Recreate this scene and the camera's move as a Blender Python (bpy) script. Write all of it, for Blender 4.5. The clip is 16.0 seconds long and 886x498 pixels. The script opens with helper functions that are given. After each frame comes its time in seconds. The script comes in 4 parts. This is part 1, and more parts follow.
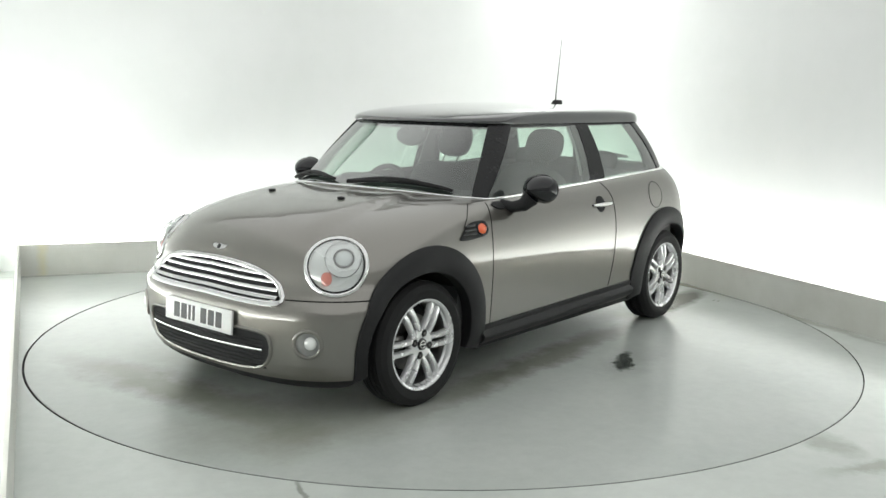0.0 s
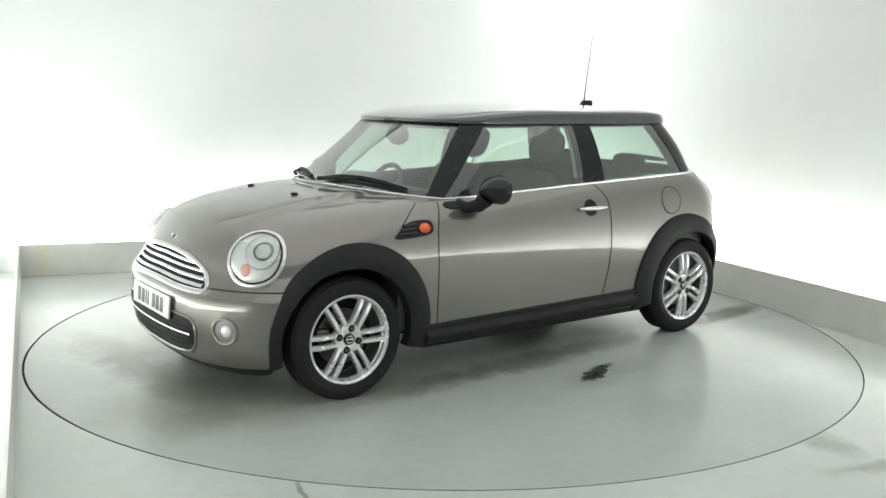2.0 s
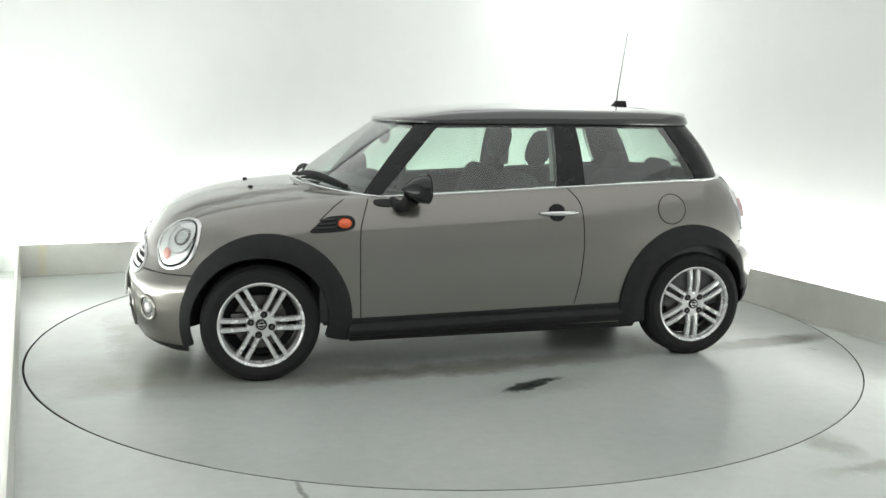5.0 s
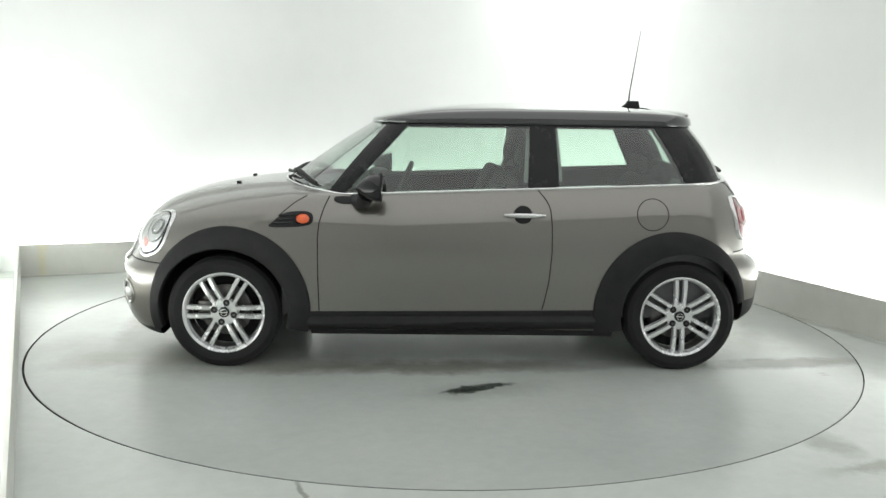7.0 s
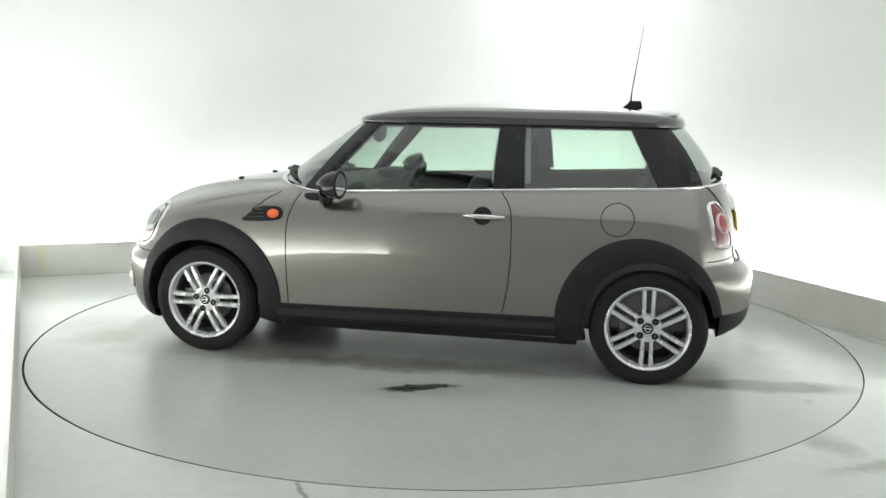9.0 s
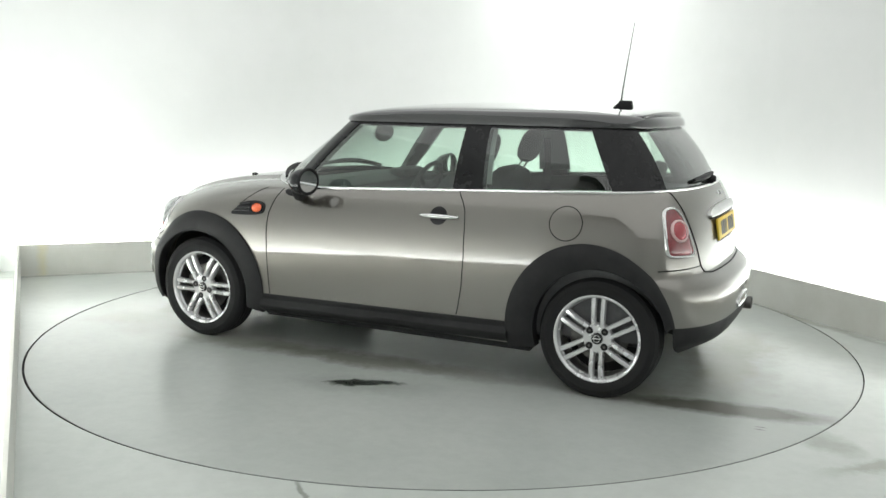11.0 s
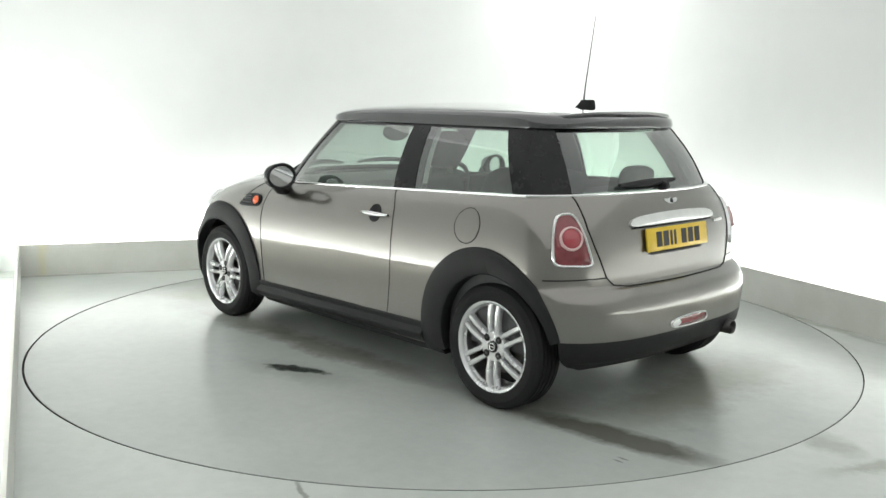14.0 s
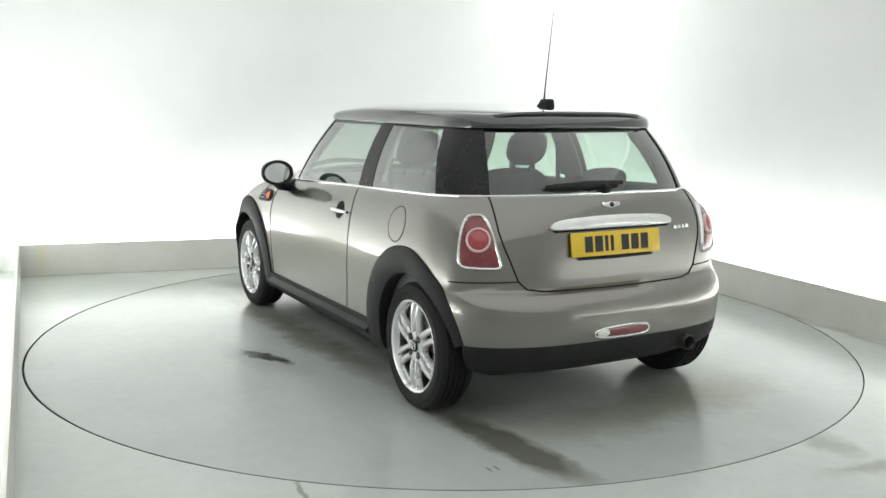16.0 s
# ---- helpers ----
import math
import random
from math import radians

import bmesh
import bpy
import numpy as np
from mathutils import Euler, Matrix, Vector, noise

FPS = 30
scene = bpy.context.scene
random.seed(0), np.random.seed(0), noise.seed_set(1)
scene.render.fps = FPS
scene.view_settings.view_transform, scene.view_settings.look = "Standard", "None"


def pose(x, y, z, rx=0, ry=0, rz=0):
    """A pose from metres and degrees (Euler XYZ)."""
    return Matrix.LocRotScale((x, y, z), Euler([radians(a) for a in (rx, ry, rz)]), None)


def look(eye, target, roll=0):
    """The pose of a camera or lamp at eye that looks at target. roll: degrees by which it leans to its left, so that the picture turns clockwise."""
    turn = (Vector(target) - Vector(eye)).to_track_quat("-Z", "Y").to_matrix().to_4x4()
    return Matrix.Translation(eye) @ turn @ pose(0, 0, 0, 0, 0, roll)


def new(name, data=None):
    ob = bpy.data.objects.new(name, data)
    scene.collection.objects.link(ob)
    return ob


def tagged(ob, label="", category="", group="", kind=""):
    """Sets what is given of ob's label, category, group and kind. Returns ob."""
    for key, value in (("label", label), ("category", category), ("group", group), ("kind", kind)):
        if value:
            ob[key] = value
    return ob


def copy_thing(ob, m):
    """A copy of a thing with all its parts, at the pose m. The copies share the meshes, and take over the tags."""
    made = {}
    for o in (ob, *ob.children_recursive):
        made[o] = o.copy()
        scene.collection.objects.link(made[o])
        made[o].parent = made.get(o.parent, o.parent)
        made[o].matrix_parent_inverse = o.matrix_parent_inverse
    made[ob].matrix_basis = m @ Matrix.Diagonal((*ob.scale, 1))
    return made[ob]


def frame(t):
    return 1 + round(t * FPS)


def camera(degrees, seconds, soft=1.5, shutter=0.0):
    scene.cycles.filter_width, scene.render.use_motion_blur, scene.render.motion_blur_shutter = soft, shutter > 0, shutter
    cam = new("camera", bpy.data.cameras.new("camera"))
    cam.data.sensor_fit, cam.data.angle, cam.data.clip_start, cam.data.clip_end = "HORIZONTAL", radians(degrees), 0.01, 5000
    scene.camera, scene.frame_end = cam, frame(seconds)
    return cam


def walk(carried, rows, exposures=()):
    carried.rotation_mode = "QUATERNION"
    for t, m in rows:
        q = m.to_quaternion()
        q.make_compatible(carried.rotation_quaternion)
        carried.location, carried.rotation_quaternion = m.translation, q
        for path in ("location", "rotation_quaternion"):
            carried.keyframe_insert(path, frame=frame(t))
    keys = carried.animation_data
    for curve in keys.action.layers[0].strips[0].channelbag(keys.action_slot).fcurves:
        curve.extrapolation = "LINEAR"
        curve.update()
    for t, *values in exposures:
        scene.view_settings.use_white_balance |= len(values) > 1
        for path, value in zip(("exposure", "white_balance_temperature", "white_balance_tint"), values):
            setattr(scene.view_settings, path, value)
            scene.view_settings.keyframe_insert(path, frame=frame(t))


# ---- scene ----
cam = camera(51.82, 16.0, soft=1.5)
EYE = (0.0, -5.6827, 1.4318)
AIM = (-0.0148, 0.0, 0.5038)
walk(cam, [(0.0, look(EYE, AIM, 0.947)), (16.0, look(EYE, AIM, 0.947))], exposures=[(0.0, 0.0, 6500, 10), (16.0, 0.0, 6500, 10)])

# turntable: heading of the car at the start, degrees a second, and the car's offset from the axis
TURN_START, TURN_SPEED = 230.3, -6.915
CAR_OFF = (-0.0215, 0.0659)
DISC_R = 2.450
FLOOR_Z = -0.012

# ---- world and lamps ----
world = bpy.data.worlds.new("world")
scene.world = world
world.use_nodes = True
world.node_tree.nodes["Background"].inputs[0].default_value = (0.8, 0.9, 0.85, 1)
world.node_tree.nodes["Background"].inputs[1].default_value = 0.05

# the low boards run from the left corner to the right corner, and from both towards the camera
CORNER_L, CORNER_R = Vector((-3.38, 1.44, 0)), Vector((1.298, 3.115, 0))
ALONG_A, ALONG_B, ALONG_C = (Vector((0.941, 0.337, 0)).normalized(), Vector((0.406, -0.914, 0)).normalized(), Vector((0.415, -0.910, 0)).normalized())
OUT_A, OUT_B, OUT_C = Vector((-ALONG_A.y, ALONG_A.x, 0)), Vector((-ALONG_B.y, ALONG_B.x, 0)), Vector((ALONG_C.y, -ALONG_C.x, 0))
ROOM_TURN = math.atan2(ALONG_A.y, ALONG_A.x)
TROUGH = 0.28


def raised(p, z):
    return Vector((p.x, p.y, z))


def area_lamp(name, at, target, sx, sy, watts, colour=(1, 1, 1)):
    data = bpy.data.lights.new(name, "AREA")
    data.shape, data.size, data.size_y, data.energy, data.color = "RECTANGLE", sx, sy, watts, colour
    ob = new(name, data)
    ob.matrix_world = look(at, target)
    return ob


def strip_lamp(name, a, b, away, width, watts, colour):
    """A long lamp from a to b that shines up and along 'away'."""
    data = bpy.data.lights.new(name, "AREA")
    length = (b - a).length
    data.shape, data.size, data.size_y, data.energy, data.color = "RECTANGLE", length, width, watts, colour
    ob = new(name, data)
    x = (b - a).normalized()
    z = -away.normalized()
    y = z.cross(x)
    m = Matrix((x, y, z)).transposed().to_4x4()
    m.translation = (a + b) / 2
    ob.matrix_world = m
    return ob


COOL = (0.972, 1.0, 0.972)
UP = Vector((0, 0, 1))
BOARD_H = 0.24
END_C = 5.3
strip_lamp("strip_lamp_back", raised(CORNER_L + OUT_A * 0.14 + ALONG_A * 0.1, 0.15), raised(CORNER_R + OUT_A * 0.14 - ALONG_A * 0.2, 0.15), OUT_A * 0.2 + UP, 0.10, 56, COOL)
strip_lamp("strip_lamp_side", raised(CORNER_R + OUT_B * 0.14 + ALONG_B * 0.2, 0.15), raised(CORNER_R + OUT_B * 0.14 + ALONG_B * 8.6, 0.15), OUT_B * 0.2 + UP, 0.10, 84, COOL)
strip_lamp("strip_lamp_far_side", raised(CORNER_L + OUT_C * 0.14 + ALONG_C * 0.1, 0.15), raised(CORNER_L + OUT_C * 0.14 + ALONG_C * (END_C - 0.1), 0.15), OUT_C * 0.2 + UP, 0.10, 66, COOL)
area_lamp("ceiling_lamp", (1.0, -2.8, 3.2), (1.0, -2.8, 0), 6.6, 11.0, 228, COOL).rotation_euler[2] += ROOM_TURN
area_lamp("corner_lamp", raised(CORNER_R - ALONG_A * 0.35 + ALONG_B * 0.35, 2.95), raised(CORNER_R + OUT_A * 0.25 + OUT_B * 0.25, 1.9), 0.5, 0.5, 9, COOL)

# ---- materials ----


def material(name, base=(0.5, 0.5, 0.5), rough=0.5, metal=0.0, coat=0.0, spec=0.5):
    m = bpy.data.materials.new(name)
    m.use_nodes = True
    b = m.node_tree.nodes["Principled BSDF"]
    b.inputs["Base Color"].default_value = (*base, 1)
    b.inputs["Roughness"].default_value = rough
    b.inputs["Metallic"].default_value = metal
    b.inputs["Coat Weight"].default_value = coat
    b.inputs["Coat Roughness"].default_value = 0.02
    b.inputs["Specular IOR Level"].default_value = spec
    return m


def node(m, kind, **values):
    n = m.node_tree.nodes.new(kind)
    for k, v in values.items():
        n.inputs[k].default_value = v
    return n


def link(m, a, b):
    m.node_tree.links.new(a, b)


def noise_tex(m, scale, detail=4.0, rough=0.6, space="Object", stretch=(1, 1, 1)):
    tc = node(m, "ShaderNodeTexCoord")
    mp = node(m, "ShaderNodeMapping")
    mp.inputs["Scale"].default_value = stretch
    link(m, tc.outputs[space], mp.inputs["Vector"])
    n = node(m, "ShaderNodeTexNoise", Scale=scale, Detail=detail, Roughness=rough)
    link(m, mp.outputs["Vector"], n.inputs["Vector"])
    return n


def ramp(m, src, stops):
    r = node(m, "ShaderNodeValToRGB")
    while len(r.color_ramp.elements) < len(stops):
        r.color_ramp.elements.new(0.5)
    for e, (p, c) in zip(r.color_ramp.elements, stops):
        e.position = p
        e.color = (*c, 1) if isinstance(c, tuple) else (c, c, c, 1)
    link(m, src, r.inputs["Fac"])
    return r


def bump(m, src, strength, distance):
    b = node(m, "ShaderNodeBump", Strength=strength, Distance=distance)
    link(m, src, b.inputs["Height"])
    link(m, b.outputs["Normal"], m.node_tree.nodes["Principled BSDF"].inputs["Normal"])


def bsdf(m):
    return m.node_tree.nodes["Principled BSDF"]


def mottled(name, c1, c2, scale, rough=(0.4, 0.6), metal=0.0, coat=0.0, bump_size=0.0, bump_scale=200.0, spec=0.5, space="Object"):
    """A surface whose colour and gloss drift between two values, with fine relief."""
    m = material(name, c1, rough[0], metal, coat, spec)
    n = noise_tex(m, scale, 6.0, 0.65, space)
    r = ramp(m, n.outputs["Fac"], [(0.35, c1), (0.68, c2)])
    link(m, r.outputs["Color"], bsdf(m).inputs["Base Color"])
    rr = ramp(m, n.outputs["Fac"], [(0.3, rough[0]), (0.7, rough[1])])
    link(m, rr.outputs["Color"], bsdf(m).inputs["Roughness"])
    if bump_size:
        f = noise_tex(m, bump_scale, 3.0, 0.6, space)
        bump(m, f.outputs["Fac"], 0.35, bump_size)
    return m


def paint_material():
    m = material("metallic_paint", (0.2, 0.19, 0.17), 0.33, 0.9, 1.0)
    bsdf(m).inputs["Coat IOR"].default_value = 1.8
    bsdf(m).inputs["Coat Roughness"].default_value = 0.035
    flake = noise_tex(m, 900.0, 1.0, 0.5)
    cloud = noise_tex(m, 3.0, 4.0, 0.6)
    r = ramp(m, flake.outputs["Fac"], [(0.3, (0.162, 0.152, 0.134)), (0.7, (0.232, 0.220, 0.199))])
    link(m, r.outputs["Color"], bsdf(m).inputs["Base Color"])
    rr = ramp(m, cloud.outputs["Fac"], [(0.3, 0.29), (0.7, 0.36)])
    link(m, rr.outputs["Color"], bsdf(m).inputs["Roughness"])
    return m


def glass_material(name, tint, gloss=0.15):
    m = bpy.data.materials.new(name)
    m.use_nodes = True
    nt = m.node_tree
    nt.nodes.remove(nt.nodes["Principled BSDF"])
    out = nt.nodes["Material Output"]
    tr = node(m, "ShaderNodeBsdfTransparent", Color=(*tint, 1))
    gl = node(m, "ShaderNodeBsdfGlossy", Roughness=0.02)
    lw = node(m, "ShaderNodeLayerWeight", Blend=0.5)
    pw = node(m, "ShaderNodeMath")
    pw.operation = "POWER"
    pw.inputs[1].default_value = 1.9
    link(m, lw.outputs["Facing"], pw.inputs[0])
    fr = node(m, "ShaderNodeMapRange")
    fr.inputs["To Min"].default_value, fr.inputs["To Max"].default_value = gloss, 1.0
    link(m, pw.outputs[0], fr.inputs["Value"])
    mx = node(m, "ShaderNodeMixShader")
    link(m, fr.outputs["Result"], mx.inputs["Fac"])
    link(m, tr.outputs[0], mx.inputs[1])
    link(m, gl.outputs[0], mx.inputs[2])
    link(m, mx.outputs[0], out.inputs["Surface"])
    return m


def stain_shade_patch(m, colour, x, y, rx, ry, turn, shade, wobble, soft, grain=6.0):
    """Darkens the colour in a ragged patch at (x, y), for stains and painted shade."""
    tc = node(m, "ShaderNodeTexCoord")
    nz = node(m, "ShaderNodeTexNoise", Scale=grain, Detail=5.0, Roughness=0.7)
    link(m, tc.outputs["Object"], nz.inputs["Vector"])
    sub = node(m, "ShaderNodeVectorMath")
    sub.operation = "SUBTRACT"
    link(m, nz.outputs["Color"], sub.inputs[0])
    sub.inputs[1].default_value = (0.5, 0.5, 0.5)
    scl = node(m, "ShaderNodeVectorMath")
    scl.operation = "SCALE"
    link(m, sub.outputs[0], scl.inputs[0])
    scl.inputs["Scale"].default_value = wobble
    add = node(m, "ShaderNodeVectorMath")
    add.operation = "ADD"
    link(m, tc.outputs["Object"], add.inputs[0])
    link(m, scl.outputs[0], add.inputs[1])
    mp = node(m, "ShaderNodeMapping")
    mp.vector_type = "TEXTURE"
    mp.inputs["Location"].default_value = (x, y, 0)
    mp.inputs["Rotation"].default_value = (0, 0, radians(turn))
    mp.inputs["Scale"].default_value = (rx, ry, 1000)
    link(m, add.outputs[0], mp.inputs["Vector"])
    ln = node(m, "ShaderNodeVectorMath")
    ln.operation = "LENGTH"
    link(m, mp.outputs[0], ln.inputs[0])
    r = ramp(m, ln.outputs["Value"], [(max(1 - soft, 0.0) * 0.5, shade), (0.5 + soft * 0.5, (1.0, 1.0, 1.0))])
    half = node(m, "ShaderNodeMath")
    half.operation = "MULTIPLY"
    half.inputs[1].default_value = 0.5
    link(m, ln.outputs["Value"], half.inputs[0])
    link(m, half.outputs[0], r.inputs["Fac"])
    mul = node(m, "ShaderNodeMix")
    mul.data_type, mul.blend_type = "RGBA", "MULTIPLY"
    mul.inputs["Factor"].default_value = 1.0
    link(m, colour, mul.inputs[6])
    link(m, r.outputs["Color"], mul.inputs[7])
    return mul.outputs[2]


def floor_material(name, seed_shift, shade, stain_shade_patches):
    """Grey-green painted concrete, scuffed and lightly polished."""
    m = material(name, (0.5, 0.53, 0.5), 0.24, 0.0, 0.0, 0.5)
    big = noise_tex(m, 0.9, 5.0, 0.6)
    big.noise_dimensions = "4D"
    big.inputs["W"].default_value = seed_shift
    fine = noise_tex(m, 14.0, 6.0, 0.7)
    c = ramp(m, big.outputs["Fac"], [(0.34, (0.53 * shade, 0.565 * shade, 0.535 * shade)), (0.66, (0.60 * shade, 0.63 * shade, 0.60 * shade))])
    s = ramp(m, fine.outputs["Fac"], [(0.3, 0.93), (0.62, 1.0)])
    mul = node(m, "ShaderNodeMix")
    mul.data_type, mul.blend_type = "RGBA", "MULTIPLY"
    mul.inputs["Factor"].default_value = 1.0
    link(m, c.outputs["Color"], mul.inputs[6])
    link(m, s.outputs["Color"], mul.inputs[7])
    colour = mul.outputs[2]
    for spot in stain_shade_patches:
        colour = stain_shade_patch(m, colour, *spot)
    link(m, colour, bsdf(m).inputs["Base Color"])
    r = ramp(m, fine.outputs["Fac"], [(0.3, 0.26), (0.7, 0.21)])
    link(m, r.outputs["Color"], bsdf(m).inputs["Roughness"])
    bump(m, big.outputs["Fac"], 0.05, 0.02)
    return m


PAINT = paint_material()
BLACK_GLOSS = material("black_gloss_paint", (0.010, 0.010, 0.012), 0.07, 0.0, 0.0)
ROOF_BLACK = material("lacquered_black_roof_paint", (0.010, 0.010, 0.012), 0.10, 0.0, 1.0)
bsdf(ROOF_BLACK).inputs["Coat IOR"].default_value = 1.8
PILLAR_BLACK = mottled("satin_black_pillar", (0.008, 0.008, 0.009), (0.013, 0.013, 0.014), 9.0, (0.20, 0.30), spec=0.3)
BLACK_PLASTIC = mottled("black_plastic", (0.011, 0.011, 0.012), (0.018, 0.018, 0.019), 12.0, (0.50, 0.62), bump_size=0.0006, bump_scale=700.0, spec=0.3)
# near black for black parts, and for shade in recesses left unmodelled
BLACK_AND_SHADE = material("black_and_recess_shade", (0.008, 0.008, 0.009), 0.8)
RUBBER = mottled("tyre_rubber", (0.009, 0.009, 0.010), (0.015, 0.015, 0.015), 20.0, (0.62, 0.8), bump_size=0.0008, bump_scale=300.0, spec=0.3)
ALLOY = mottled("alloy_wheel_silver", (0.72, 0.72, 0.73), (0.79, 0.79, 0.80), 8.0, (0.22, 0.30), metal=0.6, coat=0.5)
CHROME = material("chrome", (0.74, 0.74, 0.74), 0.10, 1.0)
SATIN = mottled("satin_bright_metal", (0.80, 0.80, 0.79), (0.86, 0.86, 0.85), 20.0, (0.28, 0.36), metal=0.7)
BARREL = mottled("dull_wheel_barrel", (0.22, 0.22, 0.22), (0.30, 0.30, 0.295), 25.0, (0.35, 0.5), metal=0.8)
STEEL = mottled("brake_steel", (0.10, 0.098, 0.095), (0.16, 0.155, 0.15), 30.0, (0.3, 0.45), metal=1.0)
GLASS = glass_material("tinted_green_glass", (0.745, 0.875, 0.795), 0.11)
CLEAR = glass_material("clear_lens", (0.93, 0.95, 0.95), 0.18)
CLOTH = mottled("charcoal_seat_cloth", (0.060, 0.061, 0.065), (0.085, 0.085, 0.089), 60.0, (0.8, 0.95))
TRIM_GREY = mottled("dark_interior_plastic", (0.075, 0.076, 0.078), (0.10, 0.10, 0.104), 25.0, (0.55, 0.7))
HEADLINING = mottled("pale_headlining", (0.36, 0.37, 0.36), (0.42, 0.43, 0.42), 40.0, (0.85, 0.95))
REFLECTOR = material("lamp_reflector", (0.84, 0.85, 0.84), 0.25, 0.2, 0.5)
PALE_ORANGE = material("pale_orange_lens", (0.85, 0.20, 0.14), 0.2, 0.0, 0.8)
ORANGE = material("orange_indicator_lens", (0.85, 0.13, 0.03), 0.18, 0.0, 0.8)
RED = mottled("red_lamp_lens", (0.17, 0.022, 0.030), (0.25, 0.032, 0.040), 30.0, (0.12, 0.2), coat=1.0)
BRIGHT_RED = material("bright_red_lamp_lens", (0.38, 0.040, 0.055), 0.15, 0.0, 1.0)
RED_CLEAR = material("pale_pink_lamp_lens", (0.74, 0.50, 0.50), 0.15, 0.0, 1.0)
PLATE_WHITE = mottled("white_plate", (0.72, 0.73, 0.72), (0.78, 0.78, 0.77), 15.0, (0.3, 0.4))
PLATE_YELLOW = mottled("yellow_plate", (0.80, 0.55, 0.04), (0.86, 0.60, 0.06), 15.0, (0.3, 0.4))
PLATE_INK = material("plate_ink", (0.015, 0.015, 0.015), 0.4)
MIRROR_GLASS = material("mirror_glass", (0.85, 0.87, 0.87), 0.02, 1.0)
WALL = mottled("white_wall_paint", (0.80, 0.815, 0.80), (0.84, 0.85, 0.84), 1.2, (0.6, 0.75), bump_size=0.001, bump_scale=60.0)
BOARD = mottled("scuffed_cream_board", (0.66, 0.66, 0.61), (0.74, 0.74, 0.70), 2.5, (0.45, 0.6), bump_size=0.0008, bump_scale=80.0)
board_colour = bsdf(BOARD).inputs["Base Color"]
link(BOARD, stain_shade_patch(BOARD, board_colour.links[0].from_socket, -3.23, 1.50, 0.03, 0.20, 20, (1.0, 0.96, 0.80), 0.10, 0.8, 14.0), board_colour)
CEIL = mottled("white_ceiling_paint", (0.78, 0.79, 0.78), (0.82, 0.83, 0.82), 1.5, (0.7, 0.8))
BACK_GREY = mottled("off_white_rear_wall", (0.76, 0.765, 0.76), (0.81, 0.815, 0.81), 1.0, (0.7, 0.8))
FLOOR = floor_material("painted_concrete_floor", 0.0, 1.0, [
    (1.675, -1.90, 0.09, 0.16, 20, (0.72, 0.72, 0.68), 0.25, 0.5, 5.0), (1.78, -2.15, 0.22, 0.05, 20, (0.70, 0.69, 0.64), 0.20, 0.5, 7.0),
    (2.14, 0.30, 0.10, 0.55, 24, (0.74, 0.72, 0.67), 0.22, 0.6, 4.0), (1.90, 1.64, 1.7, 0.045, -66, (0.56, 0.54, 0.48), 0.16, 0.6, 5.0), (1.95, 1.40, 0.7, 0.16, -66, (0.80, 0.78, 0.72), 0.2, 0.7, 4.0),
    # a thin darker line along the back board's foot, then a short crack
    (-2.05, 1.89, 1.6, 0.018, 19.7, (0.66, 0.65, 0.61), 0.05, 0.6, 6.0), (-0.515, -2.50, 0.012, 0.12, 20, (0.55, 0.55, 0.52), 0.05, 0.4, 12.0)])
DISC = floor_material("painted_turntable_top", 3.0, 0.84, [
    (-0.135, 1.215, 0.19, 0.042, 22, (0.14, 0.155, 0.145), 0.15, 0.25, 13.0), (-0.07, 1.275, 0.08, 0.036, 24, (0.2, 0.215, 0.2), 0.14, 0.3, 17.0), (-0.16, 1.25, 0.30, 0.11, 15, (0.80, 0.81, 0.79), 0.2, 0.6, 8.0),
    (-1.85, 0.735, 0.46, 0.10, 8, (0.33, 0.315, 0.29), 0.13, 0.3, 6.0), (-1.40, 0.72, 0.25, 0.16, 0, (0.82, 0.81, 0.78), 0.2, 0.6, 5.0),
    # the wide patches under and around the car mix grime with its painted shade
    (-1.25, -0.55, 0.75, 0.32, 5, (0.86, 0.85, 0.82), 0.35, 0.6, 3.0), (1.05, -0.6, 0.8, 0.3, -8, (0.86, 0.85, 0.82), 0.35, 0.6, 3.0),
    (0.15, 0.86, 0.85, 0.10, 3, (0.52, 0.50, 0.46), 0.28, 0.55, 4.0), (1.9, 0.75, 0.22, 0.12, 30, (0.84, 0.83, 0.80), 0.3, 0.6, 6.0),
    (-2.05, 0.915, 0.024, 0.005, 0, (0.45, 0.44, 0.42), 0.01, 0.5, 9.0), (-2.05, 0.950, 0.022, 0.005, 0, (0.45, 0.44, 0.42), 0.01, 0.5, 9.0),
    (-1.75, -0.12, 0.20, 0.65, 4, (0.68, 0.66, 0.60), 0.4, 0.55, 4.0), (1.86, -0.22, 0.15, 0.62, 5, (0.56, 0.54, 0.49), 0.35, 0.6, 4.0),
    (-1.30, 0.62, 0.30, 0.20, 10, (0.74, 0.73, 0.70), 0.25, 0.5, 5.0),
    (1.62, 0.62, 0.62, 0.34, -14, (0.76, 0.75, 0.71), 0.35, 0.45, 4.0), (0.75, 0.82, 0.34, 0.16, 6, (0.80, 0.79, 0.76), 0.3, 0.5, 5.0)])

# ---- mesh tools ----


def mesh_of(name, bm, mat, smooth=True, angle=40):
    me = bpy.data.meshes.new(name)
    bmesh.ops.recalc_face_normals(bm, faces=bm.faces[:])
    bm.to_mesh(me)
    bm.free()
    if smooth:
        me.shade_smooth()
        me.set_sharp_from_angle(angle=radians(angle))
    me.materials.append(mat)
    return me


def part(name, bm, mat, parent=None, label="", smooth=True, angle=40):
    """Links a bmesh as one mesh object, under a thing or a part where one is given."""
    ob = new(name, mesh_of(name, bm, mat, smooth, angle))
    if parent is not None:
        ob.parent = parent
    if label:
        ob["label"] = label
    return ob


